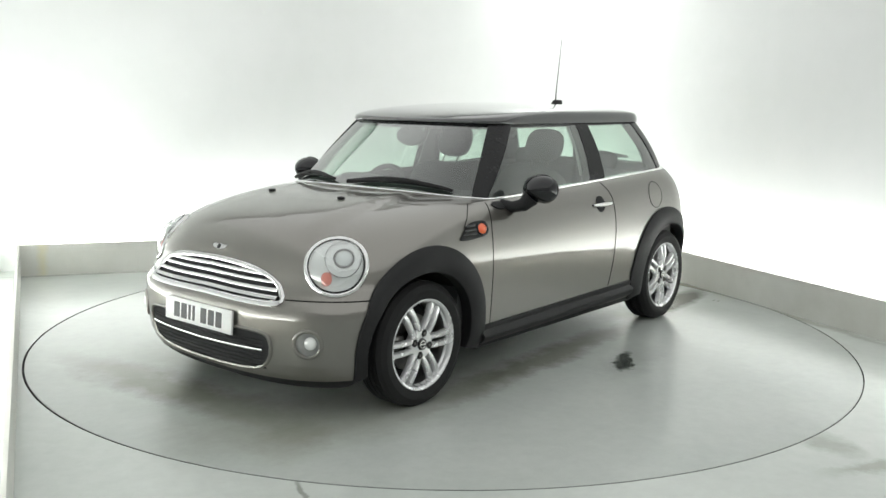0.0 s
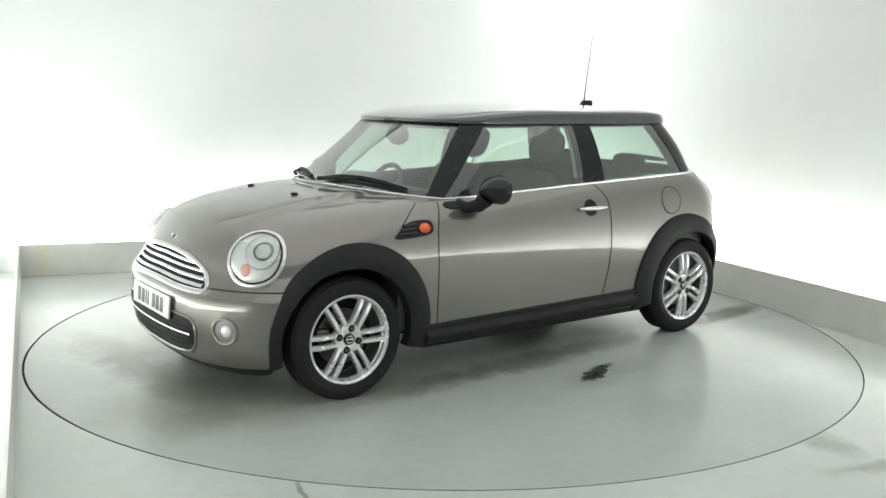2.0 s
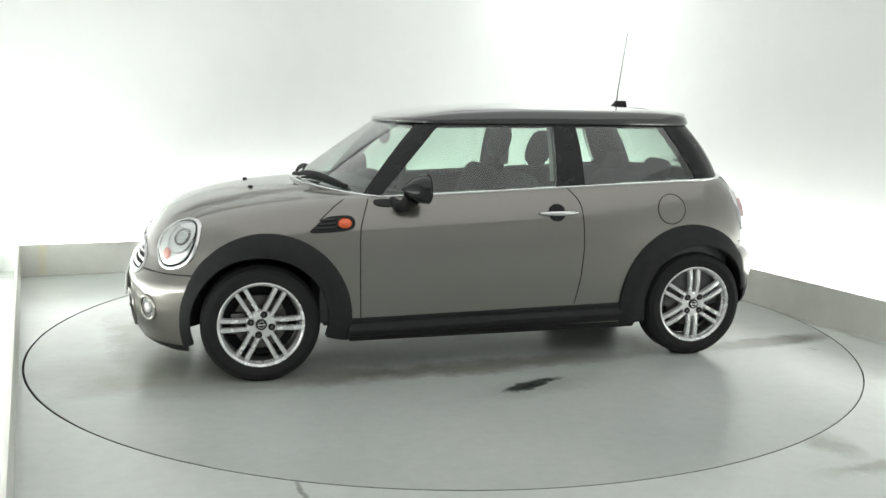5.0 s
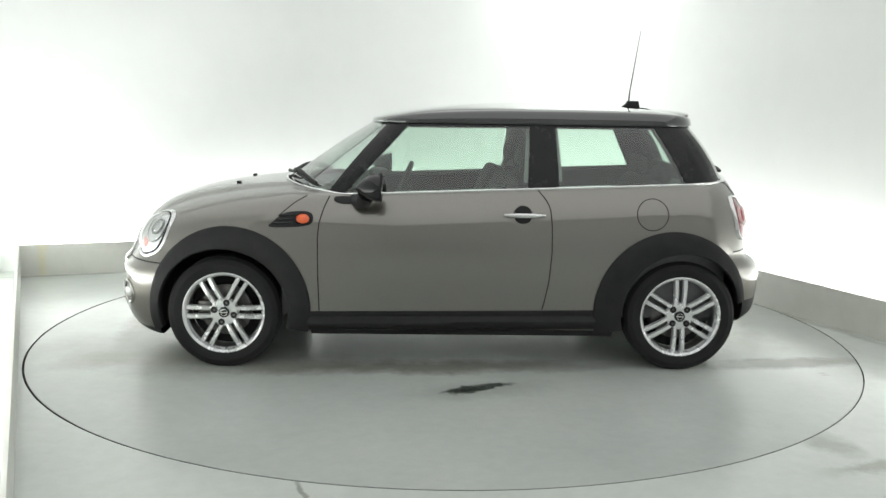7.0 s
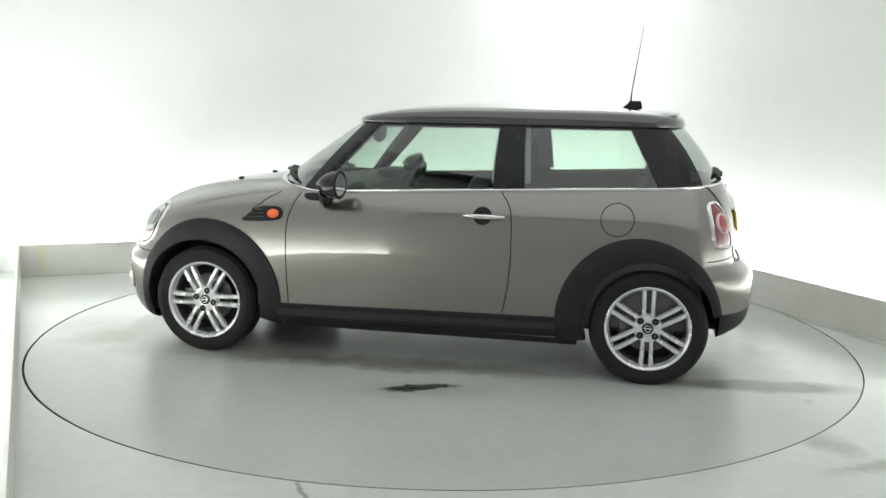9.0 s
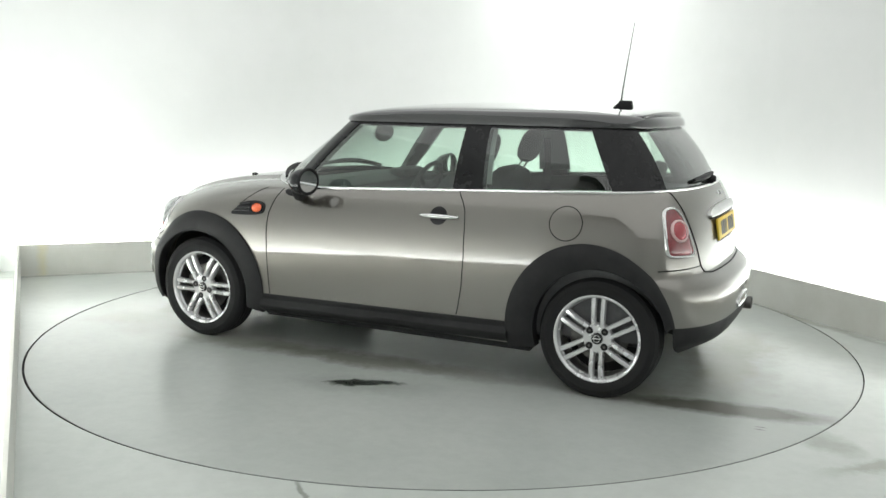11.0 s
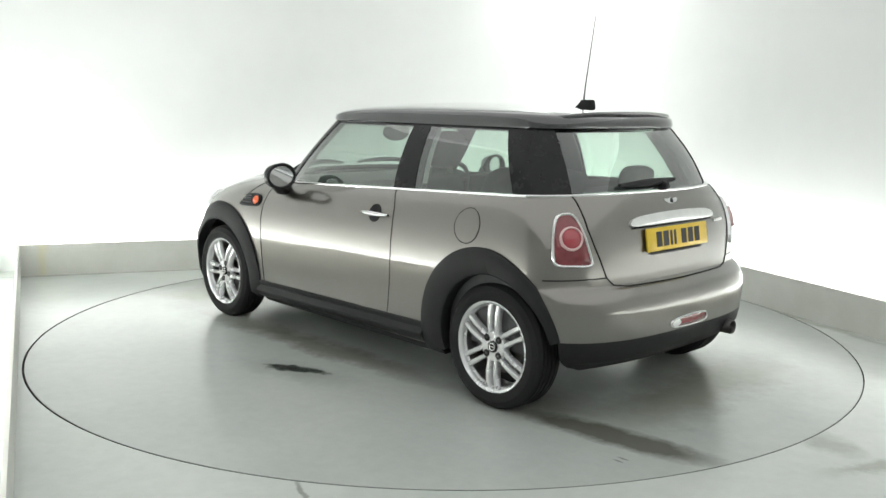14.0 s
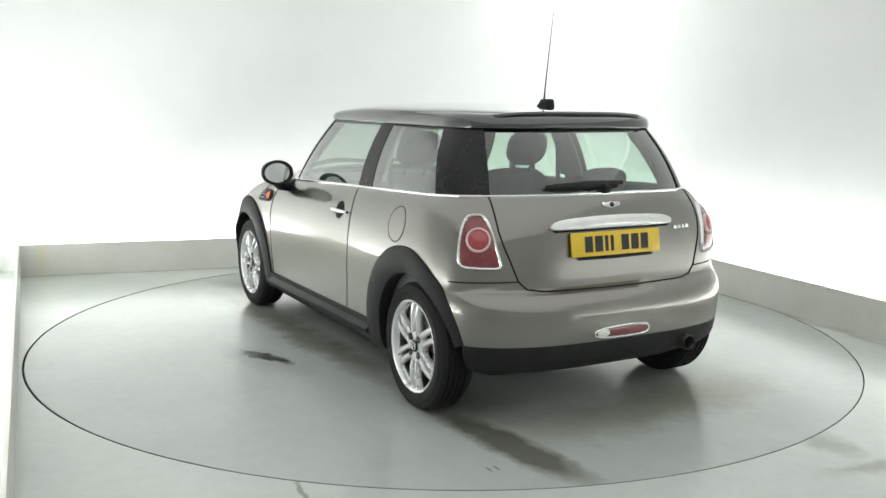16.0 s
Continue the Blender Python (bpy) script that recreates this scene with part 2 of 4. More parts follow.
def flipped(bm):
    """A copy mirrored to the other side of the car."""
    b = bm.copy()
    for v in b.verts:
        v.co.y = -v.co.y
    bmesh.ops.reverse_faces(b, faces=b.faces[:])
    return b


def both_sides(name, bm, mat, parent, label="", smooth=True, angle=40):
    b2 = flipped(bm)
    return part(name, bm, mat, parent, label, smooth, angle), part(name, b2, mat, parent, label, smooth, angle)


def grid_mesh(rows, close_u=False, close_v=False, bm=None):
    """Quads over rows of points."""
    bm = bm or bmesh.new()
    vs = [[bm.verts.new(p) for p in row] for row in rows]
    nr, nc = len(vs), len(vs[0])
    for i in range(nr - (0 if close_v else 1)):
        for j in range(nc - (0 if close_u else 1)):
            a, b, c, d = vs[i][j], vs[i][(j + 1) % nc], vs[(i + 1) % nr][(j + 1) % nc], vs[(i + 1) % nr][j]
            if len({a, b, c, d}) == 4:
                bm.faces.new((a, b, c, d))
    return bm


def box(bm, x0, x1, y0, y1, z0, z1, bevel=0.0, m=None):
    vs = [bm.verts.new((x, y, z)) for x in (x0, x1) for y in (y0, y1) for z in (z0, z1)]
    fs = [bm.faces.new([vs[i] for i in f]) for f in ((0, 1, 3, 2), (4, 6, 7, 5), (0, 4, 5, 1), (2, 3, 7, 6), (0, 2, 6, 4), (1, 5, 7, 3))]
    if bevel:
        es = list({e for f in fs for e in f.edges})
        r = bmesh.ops.bevel(bm, geom=es, offset=bevel, segments=2, affect="EDGES", profile=0.5)
        vs = list({v for f in r["faces"] for v in f.verts} | {v for v in vs if v.is_valid})
    if m is not None:
        bmesh.ops.transform(bm, matrix=m, verts=vs)
    return bm


def lathe(profile, n=48, bm=None, axis="y", centre=(0, 0, 0)):
    """Turns (radius, along) points about an axis."""
    rows = []
    for r, a in profile:
        row = []
        for k in range(n):
            t = 2 * math.pi * k / n
            c, s = r * math.cos(t), r * math.sin(t)
            p = {"y": (c, a, s), "z": (c, s, a), "x": (a, c, s)}[axis]
            row.append((p[0] + centre[0], p[1] + centre[1], p[2] + centre[2]))
        rows.append(row)
    return grid_mesh(rows, close_u=True, bm=bm)


def tube(points, radius, n=8, bm=None, closed=False):
    """A round bar along points; radius may be one number or one for each point."""
    pts = [Vector(p) for p in points]
    rows = []
    for i, p in enumerate(pts):
        a = pts[i - 1] if i or closed else pts[i]
        b = pts[(i + 1) % len(pts)] if i < len(pts) - 1 or closed else pts[i]
        d = (b - a).normalized()
        s = d.cross(Vector((0.13, 0.21, 0.97)))
        if s.length < 1e-3:
            s = d.cross(Vector((1, 0, 0)))
        s.normalize()
        t = d.cross(s)
        r = radius[i] if isinstance(radius, (list, tuple)) else radius
        rows.append([p + (s * math.cos(2 * math.pi * k / n) + t * math.sin(2 * math.pi * k / n)) * r for k in range(n)])
    bm = grid_mesh(rows, close_u=True, close_v=closed, bm=bm)
    if not closed:
        bm.verts.ensure_lookup_table()
        m = len(bm.verts)
        k = len(pts) * n
        bm.faces.new([bm.verts[m - k + i] for i in range(n)])
        bm.faces.new([bm.verts[m - n + i] for i in range(n)])
    return bm


def curve_at(table, x):
    """Smooth values from a table of (key, values...) rows, monotone between the rows."""
    a = np.array(table, float)
    k = a[:, 0]
    out = []
    for c in range(1, a.shape[1]):
        y = a[:, c]
        h = np.diff(k)
        d = np.diff(y) / h
        m = np.zeros(len(k))
        m[0], m[-1] = d[0], d[-1]
        for i in range(1, len(k) - 1):
            if d[i - 1] * d[i] > 0:
                w1, w2 = 2 * h[i] + h[i - 1], h[i] + 2 * h[i - 1]
                m[i] = (w1 + w2) / (w1 / d[i - 1] + w2 / d[i])
        i = int(min(max(np.searchsorted(k, x) - 1, 0), len(k) - 2))
        t = min(max((x - k[i]) / h[i], 0.0), 1.0)
        out.append((2 * t**3 - 3 * t**2 + 1) * y[i] + (t**3 - 2 * t**2 + t) * h[i] * m[i] + (-2 * t**3 + 3 * t**2) * y[i + 1] + (t**3 - t**2) * h[i] * m[i + 1])
    return out


# ---- the room ----


def slab_wall(name, a, b, z0, z1, back, thick, mat, label=""):
    """An upright slab whose face runs from a to b and whose body lies towards 'back'."""
    bm = bmesh.new()
    a, b = Vector(a), Vector(b)
    off = back.normalized() * thick
    low = [a, b, b + off, a + off]
    vs = [bm.verts.new((p.x, p.y, z)) for z in (z0, z1) for p in low]
    for f in ((0, 1, 5, 4), (1, 2, 6, 5), (2, 3, 7, 6), (3, 0, 4, 7), (4, 5, 6, 7), (3, 2, 1, 0)):
        bm.faces.new([vs[i] for i in f])
    ob = part(name, bm, mat, smooth=False)
    return tagged(ob, label, kind="structure")


ROOM_H = 3.3
WALL_L, WALL_R = CORNER_L + (OUT_A + OUT_C) * TROUGH, CORNER_R + (OUT_A + OUT_B) * TROUGH
LIT = "plain white studio wall lit from its foot"
slab_wall("wall_back", WALL_L - ALONG_A * 0.15, WALL_R + ALONG_A * 0.15, -0.1, ROOM_H, OUT_A, 0.12, WALL, LIT)
slab_wall("wall_right", WALL_R, WALL_R + ALONG_B * 12.2, -0.1, ROOM_H, OUT_B, 0.12, WALL, LIT)
slab_wall("wall_left", WALL_L, WALL_L + ALONG_C * (END_C - 0.12), -0.1, ROOM_H, OUT_C, 0.12, WALL, LIT)
bay = WALL_L + ALONG_C * END_C
slab_wall("wall_bay", bay, bay + OUT_C * 1.6, -0.1, ROOM_H, -ALONG_C, 0.12, WALL, "plain white wall of the side bay")
slab_wall("wall_bay_side", bay + OUT_C * 1.6, bay + OUT_C * 1.6 + ALONG_C * 7.0, -0.1, ROOM_H, OUT_C, 0.12, BACK_GREY, "plain off-white wall of the side bay")
far_end = WALL_R + ALONG_B * 12.0
slab_wall("wall_entrance", far_end + ALONG_A * 0.2, far_end - ALONG_A * 9.0, -0.1, ROOM_H, -OUT_A, 0.12, BACK_GREY, "plain off-white wall behind the camera")
bm = bmesh.new()
for u, v in ((-7.5, -0.6), (6.3, -0.6), (6.3, 13.6), (-7.5, 13.6)):
    p = WALL_R + ALONG_A * (u - 3.0) - OUT_A * v
    bm.verts.new((p.x, p.y, ROOM_H))
bm.faces.new(bm.verts[:])
bmesh.ops.solidify(bm, geom=bm.faces[:], thickness=-0.1)
tagged(part("ceiling", bm, CEIL, smooth=False), "plain white studio ceiling", kind="structure")


def cove(name, label):
    """A curved sheet that rounds off the corner of the two lit walls."""
    a, b = WALL_R - ALONG_A * 0.5 - OUT_A * 0.003, WALL_R + ALONG_B * 0.5 - OUT_B * 0.003
    arc = []
    for s in np.linspace(0, 1, 33):
        w0, w1, w2 = (1 - s) ** 2, 2 * s * (1 - s) * 0.72, s * s
        arc.append((a * w0 + WALL_R * w1 + b * w2) / (w0 + w1 + w2))
    bm = grid_mesh([[raised(p, z) for p in arc] for z in np.linspace(-0.05, ROOM_H - 0.002, 8)])
    tagged(part(name, bm, WALL), label, kind="structure")


cove("cove_right", "smooth white cove between the walls")


def floor_sheet():
    """The floor with the round opening for the turntable, and the pit under it."""
    bm = bmesh.new()
    n = 192
    r, shift = DISC_R + 0.0058, Vector((-0.0028, -0.0018, 0))
    rows = [[], []]
    for k in range(n):
        a = 2 * math.pi * k / n
        d = Vector((math.cos(a), math.sin(a), 0))
        rows[0].append(raised(d * 11.0, FLOOR_Z))
        rows[1].append(raised(d * r + shift, FLOOR_Z))
    grid_mesh(rows, close_u=True, bm=bm)
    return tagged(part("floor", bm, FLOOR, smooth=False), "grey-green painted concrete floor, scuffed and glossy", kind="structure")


floor_sheet()
bm = lathe([(0.001, FLOOR_Z - 0.065), (DISC_R + 0.016, FLOOR_Z - 0.065), (DISC_R + 0.016, FLOOR_Z - 0.002)], 192, axis="z")
tagged(part("floor_pit", bm, BLACK_AND_SHADE, smooth=False), "dark pit under the turntable", kind="structure")


def make_turntable():
    ob = tagged(new("turntable"), "round grey-green painted turntable, stained and with shade in its colour, set flush in the floor", "turntable")
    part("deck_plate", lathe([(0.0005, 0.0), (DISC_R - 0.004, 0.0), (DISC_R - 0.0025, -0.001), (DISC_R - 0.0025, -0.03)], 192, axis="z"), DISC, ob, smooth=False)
    part("deck_rim", lathe([(DISC_R - 0.0025, -0.003), (DISC_R, -0.004), (DISC_R, -0.05), (DISC_R - 0.0025, -0.05)], 192, axis="z"), BLACK_AND_SHADE, ob, "dark rim of the deck", smooth=False)
    return ob


turntable = make_turntable()

# low boards in front of the walls, which hide the strip lamps
CREAM = "low scuffed cream board along the wall foot"
slab_wall("low_board_back", CORNER_L - ALONG_A * 0.018, CORNER_R, FLOOR_Z, BOARD_H, OUT_A, 0.018, BOARD, CREAM)
slab_wall("low_board_right", CORNER_R + OUT_A * 0.018, CORNER_R + ALONG_B * 8.8, FLOOR_Z, BOARD_H, OUT_B, 0.018, BOARD, CREAM)
slab_wall("low_board_left", CORNER_L - ALONG_C * 0.002, CORNER_L + ALONG_C * END_C, FLOOR_Z, BOARD_H, OUT_C, 0.018, BOARD, CREAM)
slab_wall("low_board_end", CORNER_L + ALONG_C * (END_C + 0.019), CORNER_L + ALONG_C * (END_C + 0.019) + OUT_C * (TROUGH + 0.1), FLOOR_Z, BOARD_H + 0.003, -ALONG_C, 0.018, BOARD, "short cream board that closes the lamp trough")

# ---- the car: x forward, y to its left, z up, origin on the ground between the axles ----
AXLE, WHEEL_Y, TYRE_R = 1.2335, 0.735, 0.302
car = new("car")
tagged(car, "small metallic grey-bronze hatchback with black roof, on the turntable", "car")

# height, half width, nose x, where the nose begins to round, its squareness, tail x, the same for the tail
RINGS = [
    (0.165, 0.7650, 1.800, 1.25, 2.7, -1.690, -1.25, 2.8),
    (0.200, 0.7960, 1.860, 1.25, 2.8, -1.735, -1.25, 2.9),
    (0.260, 0.8160, 1.890, 1.25, 3.0, -1.765, -1.28, 3.0),
    (0.350, 0.8250, 1.902, 1.25, 3.0, -1.790, -1.28, 3.0),
    (0.430, 0.8320, 1.903, 1.25, 3.0, -1.800, -1.28, 3.0),
    (0.490, 0.8360, 1.903, 1.25, 3.0, -1.800, -1.28, 3.0),
    (0.530, 0.8380, 1.876, 1.22, 2.9, -1.792, -1.28, 3.0),
    (0.565, 0.8395, 1.848, 1.20, 2.8, -1.770, -1.28, 3.0),
    (0.590, 0.8400, 1.838, 1.18, 2.75, -1.735, -1.28, 3.0),
    (0.610, 0.8402, 1.830, 1.16, 2.7, -1.700, -1.28, 3.0),
    (0.660, 0.8390, 1.816, 1.12, 2.75, -1.690, -1.29, 3.0),
    (0.720, 0.8330, 1.785, 1.08, 2.75, -1.684, -1.29, 2.9),
    (0.770, 0.8230, 1.742, 1.02, 2.7, -1.675, -1.28, 2.8),
    (0.815, 0.8090, 1.680, 0.92, 2.6, -1.662, -1.26, 2.7),
    (0.850, 0.7920, 1.608, 0.82, 2.5, -1.648, -1.24, 2.6),
    (0.880, 0.7710, 1.515, 0.70, 2.45, -1.632, -1.22, 2.5),
    (0.900, 0.752, 1.425, 0.62, 2.4, -1.618, -1.21, 2.5),
    (0.917, 0.730, 1.325, 0.55, 2.35, -1.605, -1.20, 2.45),
]
BELT_Z = 0.917


def rise(x, z):
    """The belt climbs towards the tail."""
    s = min(max((z - 0.58) / (BELT_Z - 0.58), 0.0), 1.0)
    return s * s * (3 - 2 * s) * 0.0415 * max(0.75 - x, 0.0)


def droop(x, z):
    """The front lip hangs a little lower than the sills."""
    low = min(max((0.30 - z) / 0.12, 0.0), 1.0)
    return 0.035 * min(max((x - 1.25) / 0.4, 0.0), 1.0) * low - 0.060 * min(max((-1.30 - x) / 0.35, 0.0), 1.0) * low


def bulge(x, y, z):
    """The raised middle of the bonnet, with a soft crease on either side."""
    if x < 0.8 or z < 0.74:
        return 0.0
    q = min(max((0.475 - abs(y) - 0.06 * (1.3 - x)) / 0.04, 0.0), 1.0)
    return 0.014 * q * q * (3 - 2 * q) * min((z - 0.74) / 0.08, 1.0) * min((x - 0.8) / 0.15, 1.0)


def half_ring(w, xf, sf, nf, xr, sr, nr, nq=22, ns=46):
    """Plan outline from the nose's middle along the left side to the tail's middle."""
    pts = []
    for k in range(nq):
        t = math.pi / 2 * k / nq
        pts.append((sf + (xf - sf) * max(math.cos(t), 0) ** (2 / nf), w * math.sin(t) ** (2 / nf)))
    for k in range(ns):
        pts.append((sf + (sr - sf) * k / ns, w))
    for k in range(nq + 1):
        t = math.pi / 2 * k / nq
        pts.append((sr + (xr - sr) * math.sin(t) ** (2 / nr), w * max(math.cos(t), 0) ** (2 / nr)))
    return pts


def evened(pts, n):
    a = np.array(pts, float)
    d = np.concatenate([[0], np.cumsum(np.linalg.norm(np.diff(a, axis=0), axis=1))])
    s = np.linspace(0, d[-1], n)
    return [tuple(np.interp(q, d, a[:, c]) for c in range(a.shape[1])) for q in s]


def ring_points(z):
    w, xf, sf, nf, xr, sr, nr = curve_at(RINGS, z)
    side = half_ring(w, xf, sf, nf, xr, sr, nr)
    return [(x, y, z + rise(x, z) - droop(x, z) + bulge(x, y, z)) for x, y in side]


LEVELS = [0.165, 0.18, 0.2, 0.225, 0.26, 0.3, 0.35, 0.4, 0.43, 0.46, 0.49, 0.51, 0.53, 0.55, 0.565, 0.58, 0.59, 0.6, 0.61, 0.63, 0.66,
          0.69, 0.72, 0.745, 0.77, 0.793, 0.815, 0.833, 0.85, 0.866, 0.88, 0.89, 0.9, 0.909, 0.917]
# the bonnet's crown, which rises on from the belt: height, half width, nose x
CROWN = [(0.917, 0.730, 1.325), (0.930, 0.690, 1.210), (0.940, 0.640, 1.080), (0.947, 0.58, 0.97), (0.952, 0.50, 0.85)]


def full(side):
    return side + [(x, -y, z) for x, y, z in side[-2:0:-1]]


def shell_rows():
    rows = [[(x * 0.93, y * 0.9, z + 0.005) for x, y, z in full(ring_points(0.165))]]
    rows += [full(ring_points(z)) for z in LEVELS]
    return rows


def crown_rows():
    rows = []
    for z in np.linspace(0.917, 0.952, 10):
        w, xf = curve_at(CROWN, z)
        side = [(x, y) for x, y in half_ring(w, xf, 0.55, 2.35, -1.6, -1.2, 2.45) if x >= 0.5499]
        rows.append([(x, y, z + bulge(x, y, z)) for x, y in side] + [(x, -y, z + bulge(x, y, z)) for x, y in side[-1:0:-1]])
    return rows


from mathutils.bvhtree import BVHTree

skin = grid_mesh(shell_rows(), close_u=True)
grid_mesh(crown_rows(), close_u=True, bm=skin)
skin.normal_update()
BODY_TREE = BVHTree.FromBMesh(skin)


def on_skin(a, b, way, lift=0.0):
    """The body's surface seen along one of the car's axes: 'left' takes (x, z), 'front' and 'rear' (y, z), 'top' (x, y)."""
    start, d = {"left": ((a, 3, b), (0, -1, 0)), "right": ((a, -3, b), (0, 1, 0)), "front": ((4, a, b), (-1, 0, 0)),
                "rear": ((-4, a, b), (1, 0, 0)), "top": ((a, b, 3), (0, 0, -1))}[way]
    hit, nor, _, _ = BODY_TREE.ray_cast(Vector(start), Vector(d))
    if hit is None:
        hit, nor, _, _ = BODY_TREE.find_nearest(Vector(start) + Vector(d) * 2.2)
    if nor.dot(Vector(d)) > 0:
        nor = -nor
    return hit + nor * lift, nor


def skin_patch(outline, way, lift, edge=0.004, rings=8, dome=0.0, centre=None):
    """A sheet cut to an outline, laid on the body and lifted off it; its rim turns in to the body."""
    cx = sum(p[0] for p in outline) / len(outline) if centre is None else centre[0]
    cy = sum(p[1] for p in outline) / len(outline) if centre is None else centre[1]
    rows = []
    for k in range(rings + 1):
        s = max(k / rings, 0.002)
        rows.append([on_skin(cx + (x - cx) * s, cy + (y - cy) * s, way, lift + dome * (1 - s * s))[0] for x, y in outline])
    rows.append([on_skin(x, y, way, lift - edge)[0] for x, y in outline])
    return grid_mesh(rows, close_u=True)


def skin_band(outer, inner, way, lift, depth=0.008, steps=3, puff=0.0):
    """A band between two outlines of as many points, laid on the body."""
    rows = [[on_skin(*p, way, lift - depth)[0] for p in outer]]
    for k in range(steps + 1):
        s = k / steps
        up = lift + puff * math.sin(math.pi * s)
        rows.append([on_skin(a[0] + (b[0] - a[0]) * s, a[1] + (b[1] - a[1]) * s, way, up)[0] for a, b in zip(outer, inner)])
    rows.append([on_skin(*p, way, lift - depth)[0] for p in inner])
    return grid_mesh(rows, close_u=True)


def skin_line(pts, way, radius, lift=0.0, n=40, closed=False):
    line = evened(pts, n)
    return tube([on_skin(*p, way, lift)[0] for p in (line[:-1] if closed else line)], radius, 6, closed=closed)


def oval(cx, cy, rx, ry, n=40, power=2.0, lean=0.0):
    out = []
    for k in range(n):
        t = 2 * math.pi * k / n
        c, s = math.cos(t), math.sin(t)
        x, y = rx * math.copysign(abs(c) ** (2 / power), c), ry * math.copysign(abs(s) ** (2 / power), s)
        out.append((cx + x + lean * y, cy + y))
    return out


def body_panels():
    """Cuts the skin into panels by planes, with the wheel openings taken out."""
    global skin
    cuts = [((0, 0, 0.547), (0, 0, 1)), ((0, 0, 0.180), (0, 0, 1)), ((0, 0, 0.205), (0, 0, 1)), ((0, 0, 0.372), (0, 0, 1)), ((0, 0, 0.646), (0, 0, 1)), ((0, 0, 0.600), (0, 0, 1)),
            ((0, 0.517, 0), (0, 1, 0)), ((0, -0.517, 0), (0, 1, 0)),
            ((-1.30, 0, 0), (1, 0, 0)), ((1.25, 0, 0), (1, 0, 0)), ((0.86, 0, 0.70), (0.92, 0, -0.38)), ((-1.50, 0, 0), (1, 0, 0)),
            ((AXLE + 0.36, 0, 0), (1, 0, 0)), ((0.772, 0, 0), (1, 0, 0)), ((0, 0, 0.26), (0, 0, 1)), ((-1.59, 0, 0), (1, 0, 0)), ((-0.87, 0, 0), (1, 0, 0))]
    for co, no in cuts:
        bmesh.ops.bisect_plane(skin, geom=skin.verts[:] + skin.edges[:] + skin.faces[:], plane_co=co, plane_no=no)
    skin.faces.index_update()
    skin.faces.ensure_lookup_table()
    groups = {k: set() for k in ("body", "bonnet", "front_bumper", "front_lip", "rear_bumper", "rear_valance", "underside")}
    for f in skin.faces:
        c = f.calc_center_median()
        low_front = c.z < 0.26 and abs(c.y) > 0.45
        if low_front and (0.772 < c.x < AXLE + 0.36 or -1.59 < c.x < -0.87):
            continue
        if not low_front and abs(c.y) > 0.45 and any((c.x - s * AXLE) ** 2 + (c.z - 0.30) ** 2 < (0.385 if s > 0 else 0.36) ** 2 for s in (-1, 1)):
            continue
        ahead = (c.x - 0.86) * 0.92 - (c.z - 0.70) * 0.38
        if (c.z < 0.26 and f.normal.z < -0.75) or (abs(c.x) < 1.25 and c.z < 0.205):
            g = "underside"
        elif ahead > 0 and c.z > 0.547 and c.x > 0.7:
            g = "bonnet"
        elif c.x > 1.25:
            g = "front_lip" if c.z < 0.180 else "front_bumper"
        elif c.x < -1.30 and c.z < (0.646 if abs(c.y) > 0.517 else 0.600):
            g = "rear_valance" if c.z < 0.372 else "rear_bumper"
        else:
            g = "body"
        groups[g].add(f.index)
    mats = {"body": PAINT, "bonnet": PAINT, "front_bumper": PAINT, "front_lip": BLACK_PLASTIC, "rear_bumper": PAINT,
            "rear_valance": BLACK_PLASTIC, "underside": BLACK_AND_SHADE}
    labels = {"front_lip": "black plastic lower lip", "rear_valance": "black plastic valance", "underside": "dark underside"}
    for g, ids in groups.items():
        b = skin.copy()
        b.faces.ensure_lookup_table()
        bmesh.ops.delete(b, geom=[f for f in b.faces if f.index not in ids], context="FACES")
        part(g, b, mats[g], car, labels.get(g, ""), angle=35)


body_panels()

# ---- glasshouse ----
LOW = half_ring(0.722, 0.97, 0.42, 2.25, -1.592, -1.20, 2.45, 60, 120)
TOP = half_ring(0.578, 0.455, 0.20, 2.5, -1.375, -1.05, 2.9, 60, 120)
EDGE_Z = 1.318


def along(ring, key):
    a = np.array(ring)
    d = np.concatenate([[0], np.cumsum(np.linalg.norm(np.diff(a, axis=0), axis=1))])
    kind, v = key
    if kind == "x":
        return float(np.interp(-v, -a[:, 0], d))
    if kind == "yf":
        k = len(a) // 2
        return float(np.interp(v, a[:k, 1], d[:k]))
    if kind == "yr":
        k = len(a) // 2
        return float(np.interp(-v, -a[k:, 1], d[k:]))
    return 0.0 if kind == "start" else d[-1]


LOW_STOPS = [along(LOW, k) for k in (("start", 0), ("yf", 0.655), ("x", 0.60), ("x", -0.425), ("x", -0.455), ("x", -1.36), ("yr", 0.565), ("end", 0))]
TOP_STOPS = [along(TOP, k) for k in (("start", 0), ("yf", 0.505), ("x", 0.235), ("x", -0.43), ("x", -0.46), ("x", -1.17), ("yr", 0.485), ("end", 0))]


def at_arc(ring, s):
    a = np.array(ring)
    d = np.concatenate([[0], np.cumsum(np.linalg.norm(np.diff(a, axis=0), axis=1))])
    return float(np.interp(s, d, a[:, 0])), float(np.interp(s, d, a[:, 1]))


def low_z(x, y):
    """The foot of the glass: along the belt at the sides, on the bonnet's crown in front."""
    z = BELT_Z + 0.0415 * max(0.75 - x, 0) * 1.0
    if x > 0.6:
        z += 0.052 * min((x - 0.6) / 0.36, 1.0)
    return z


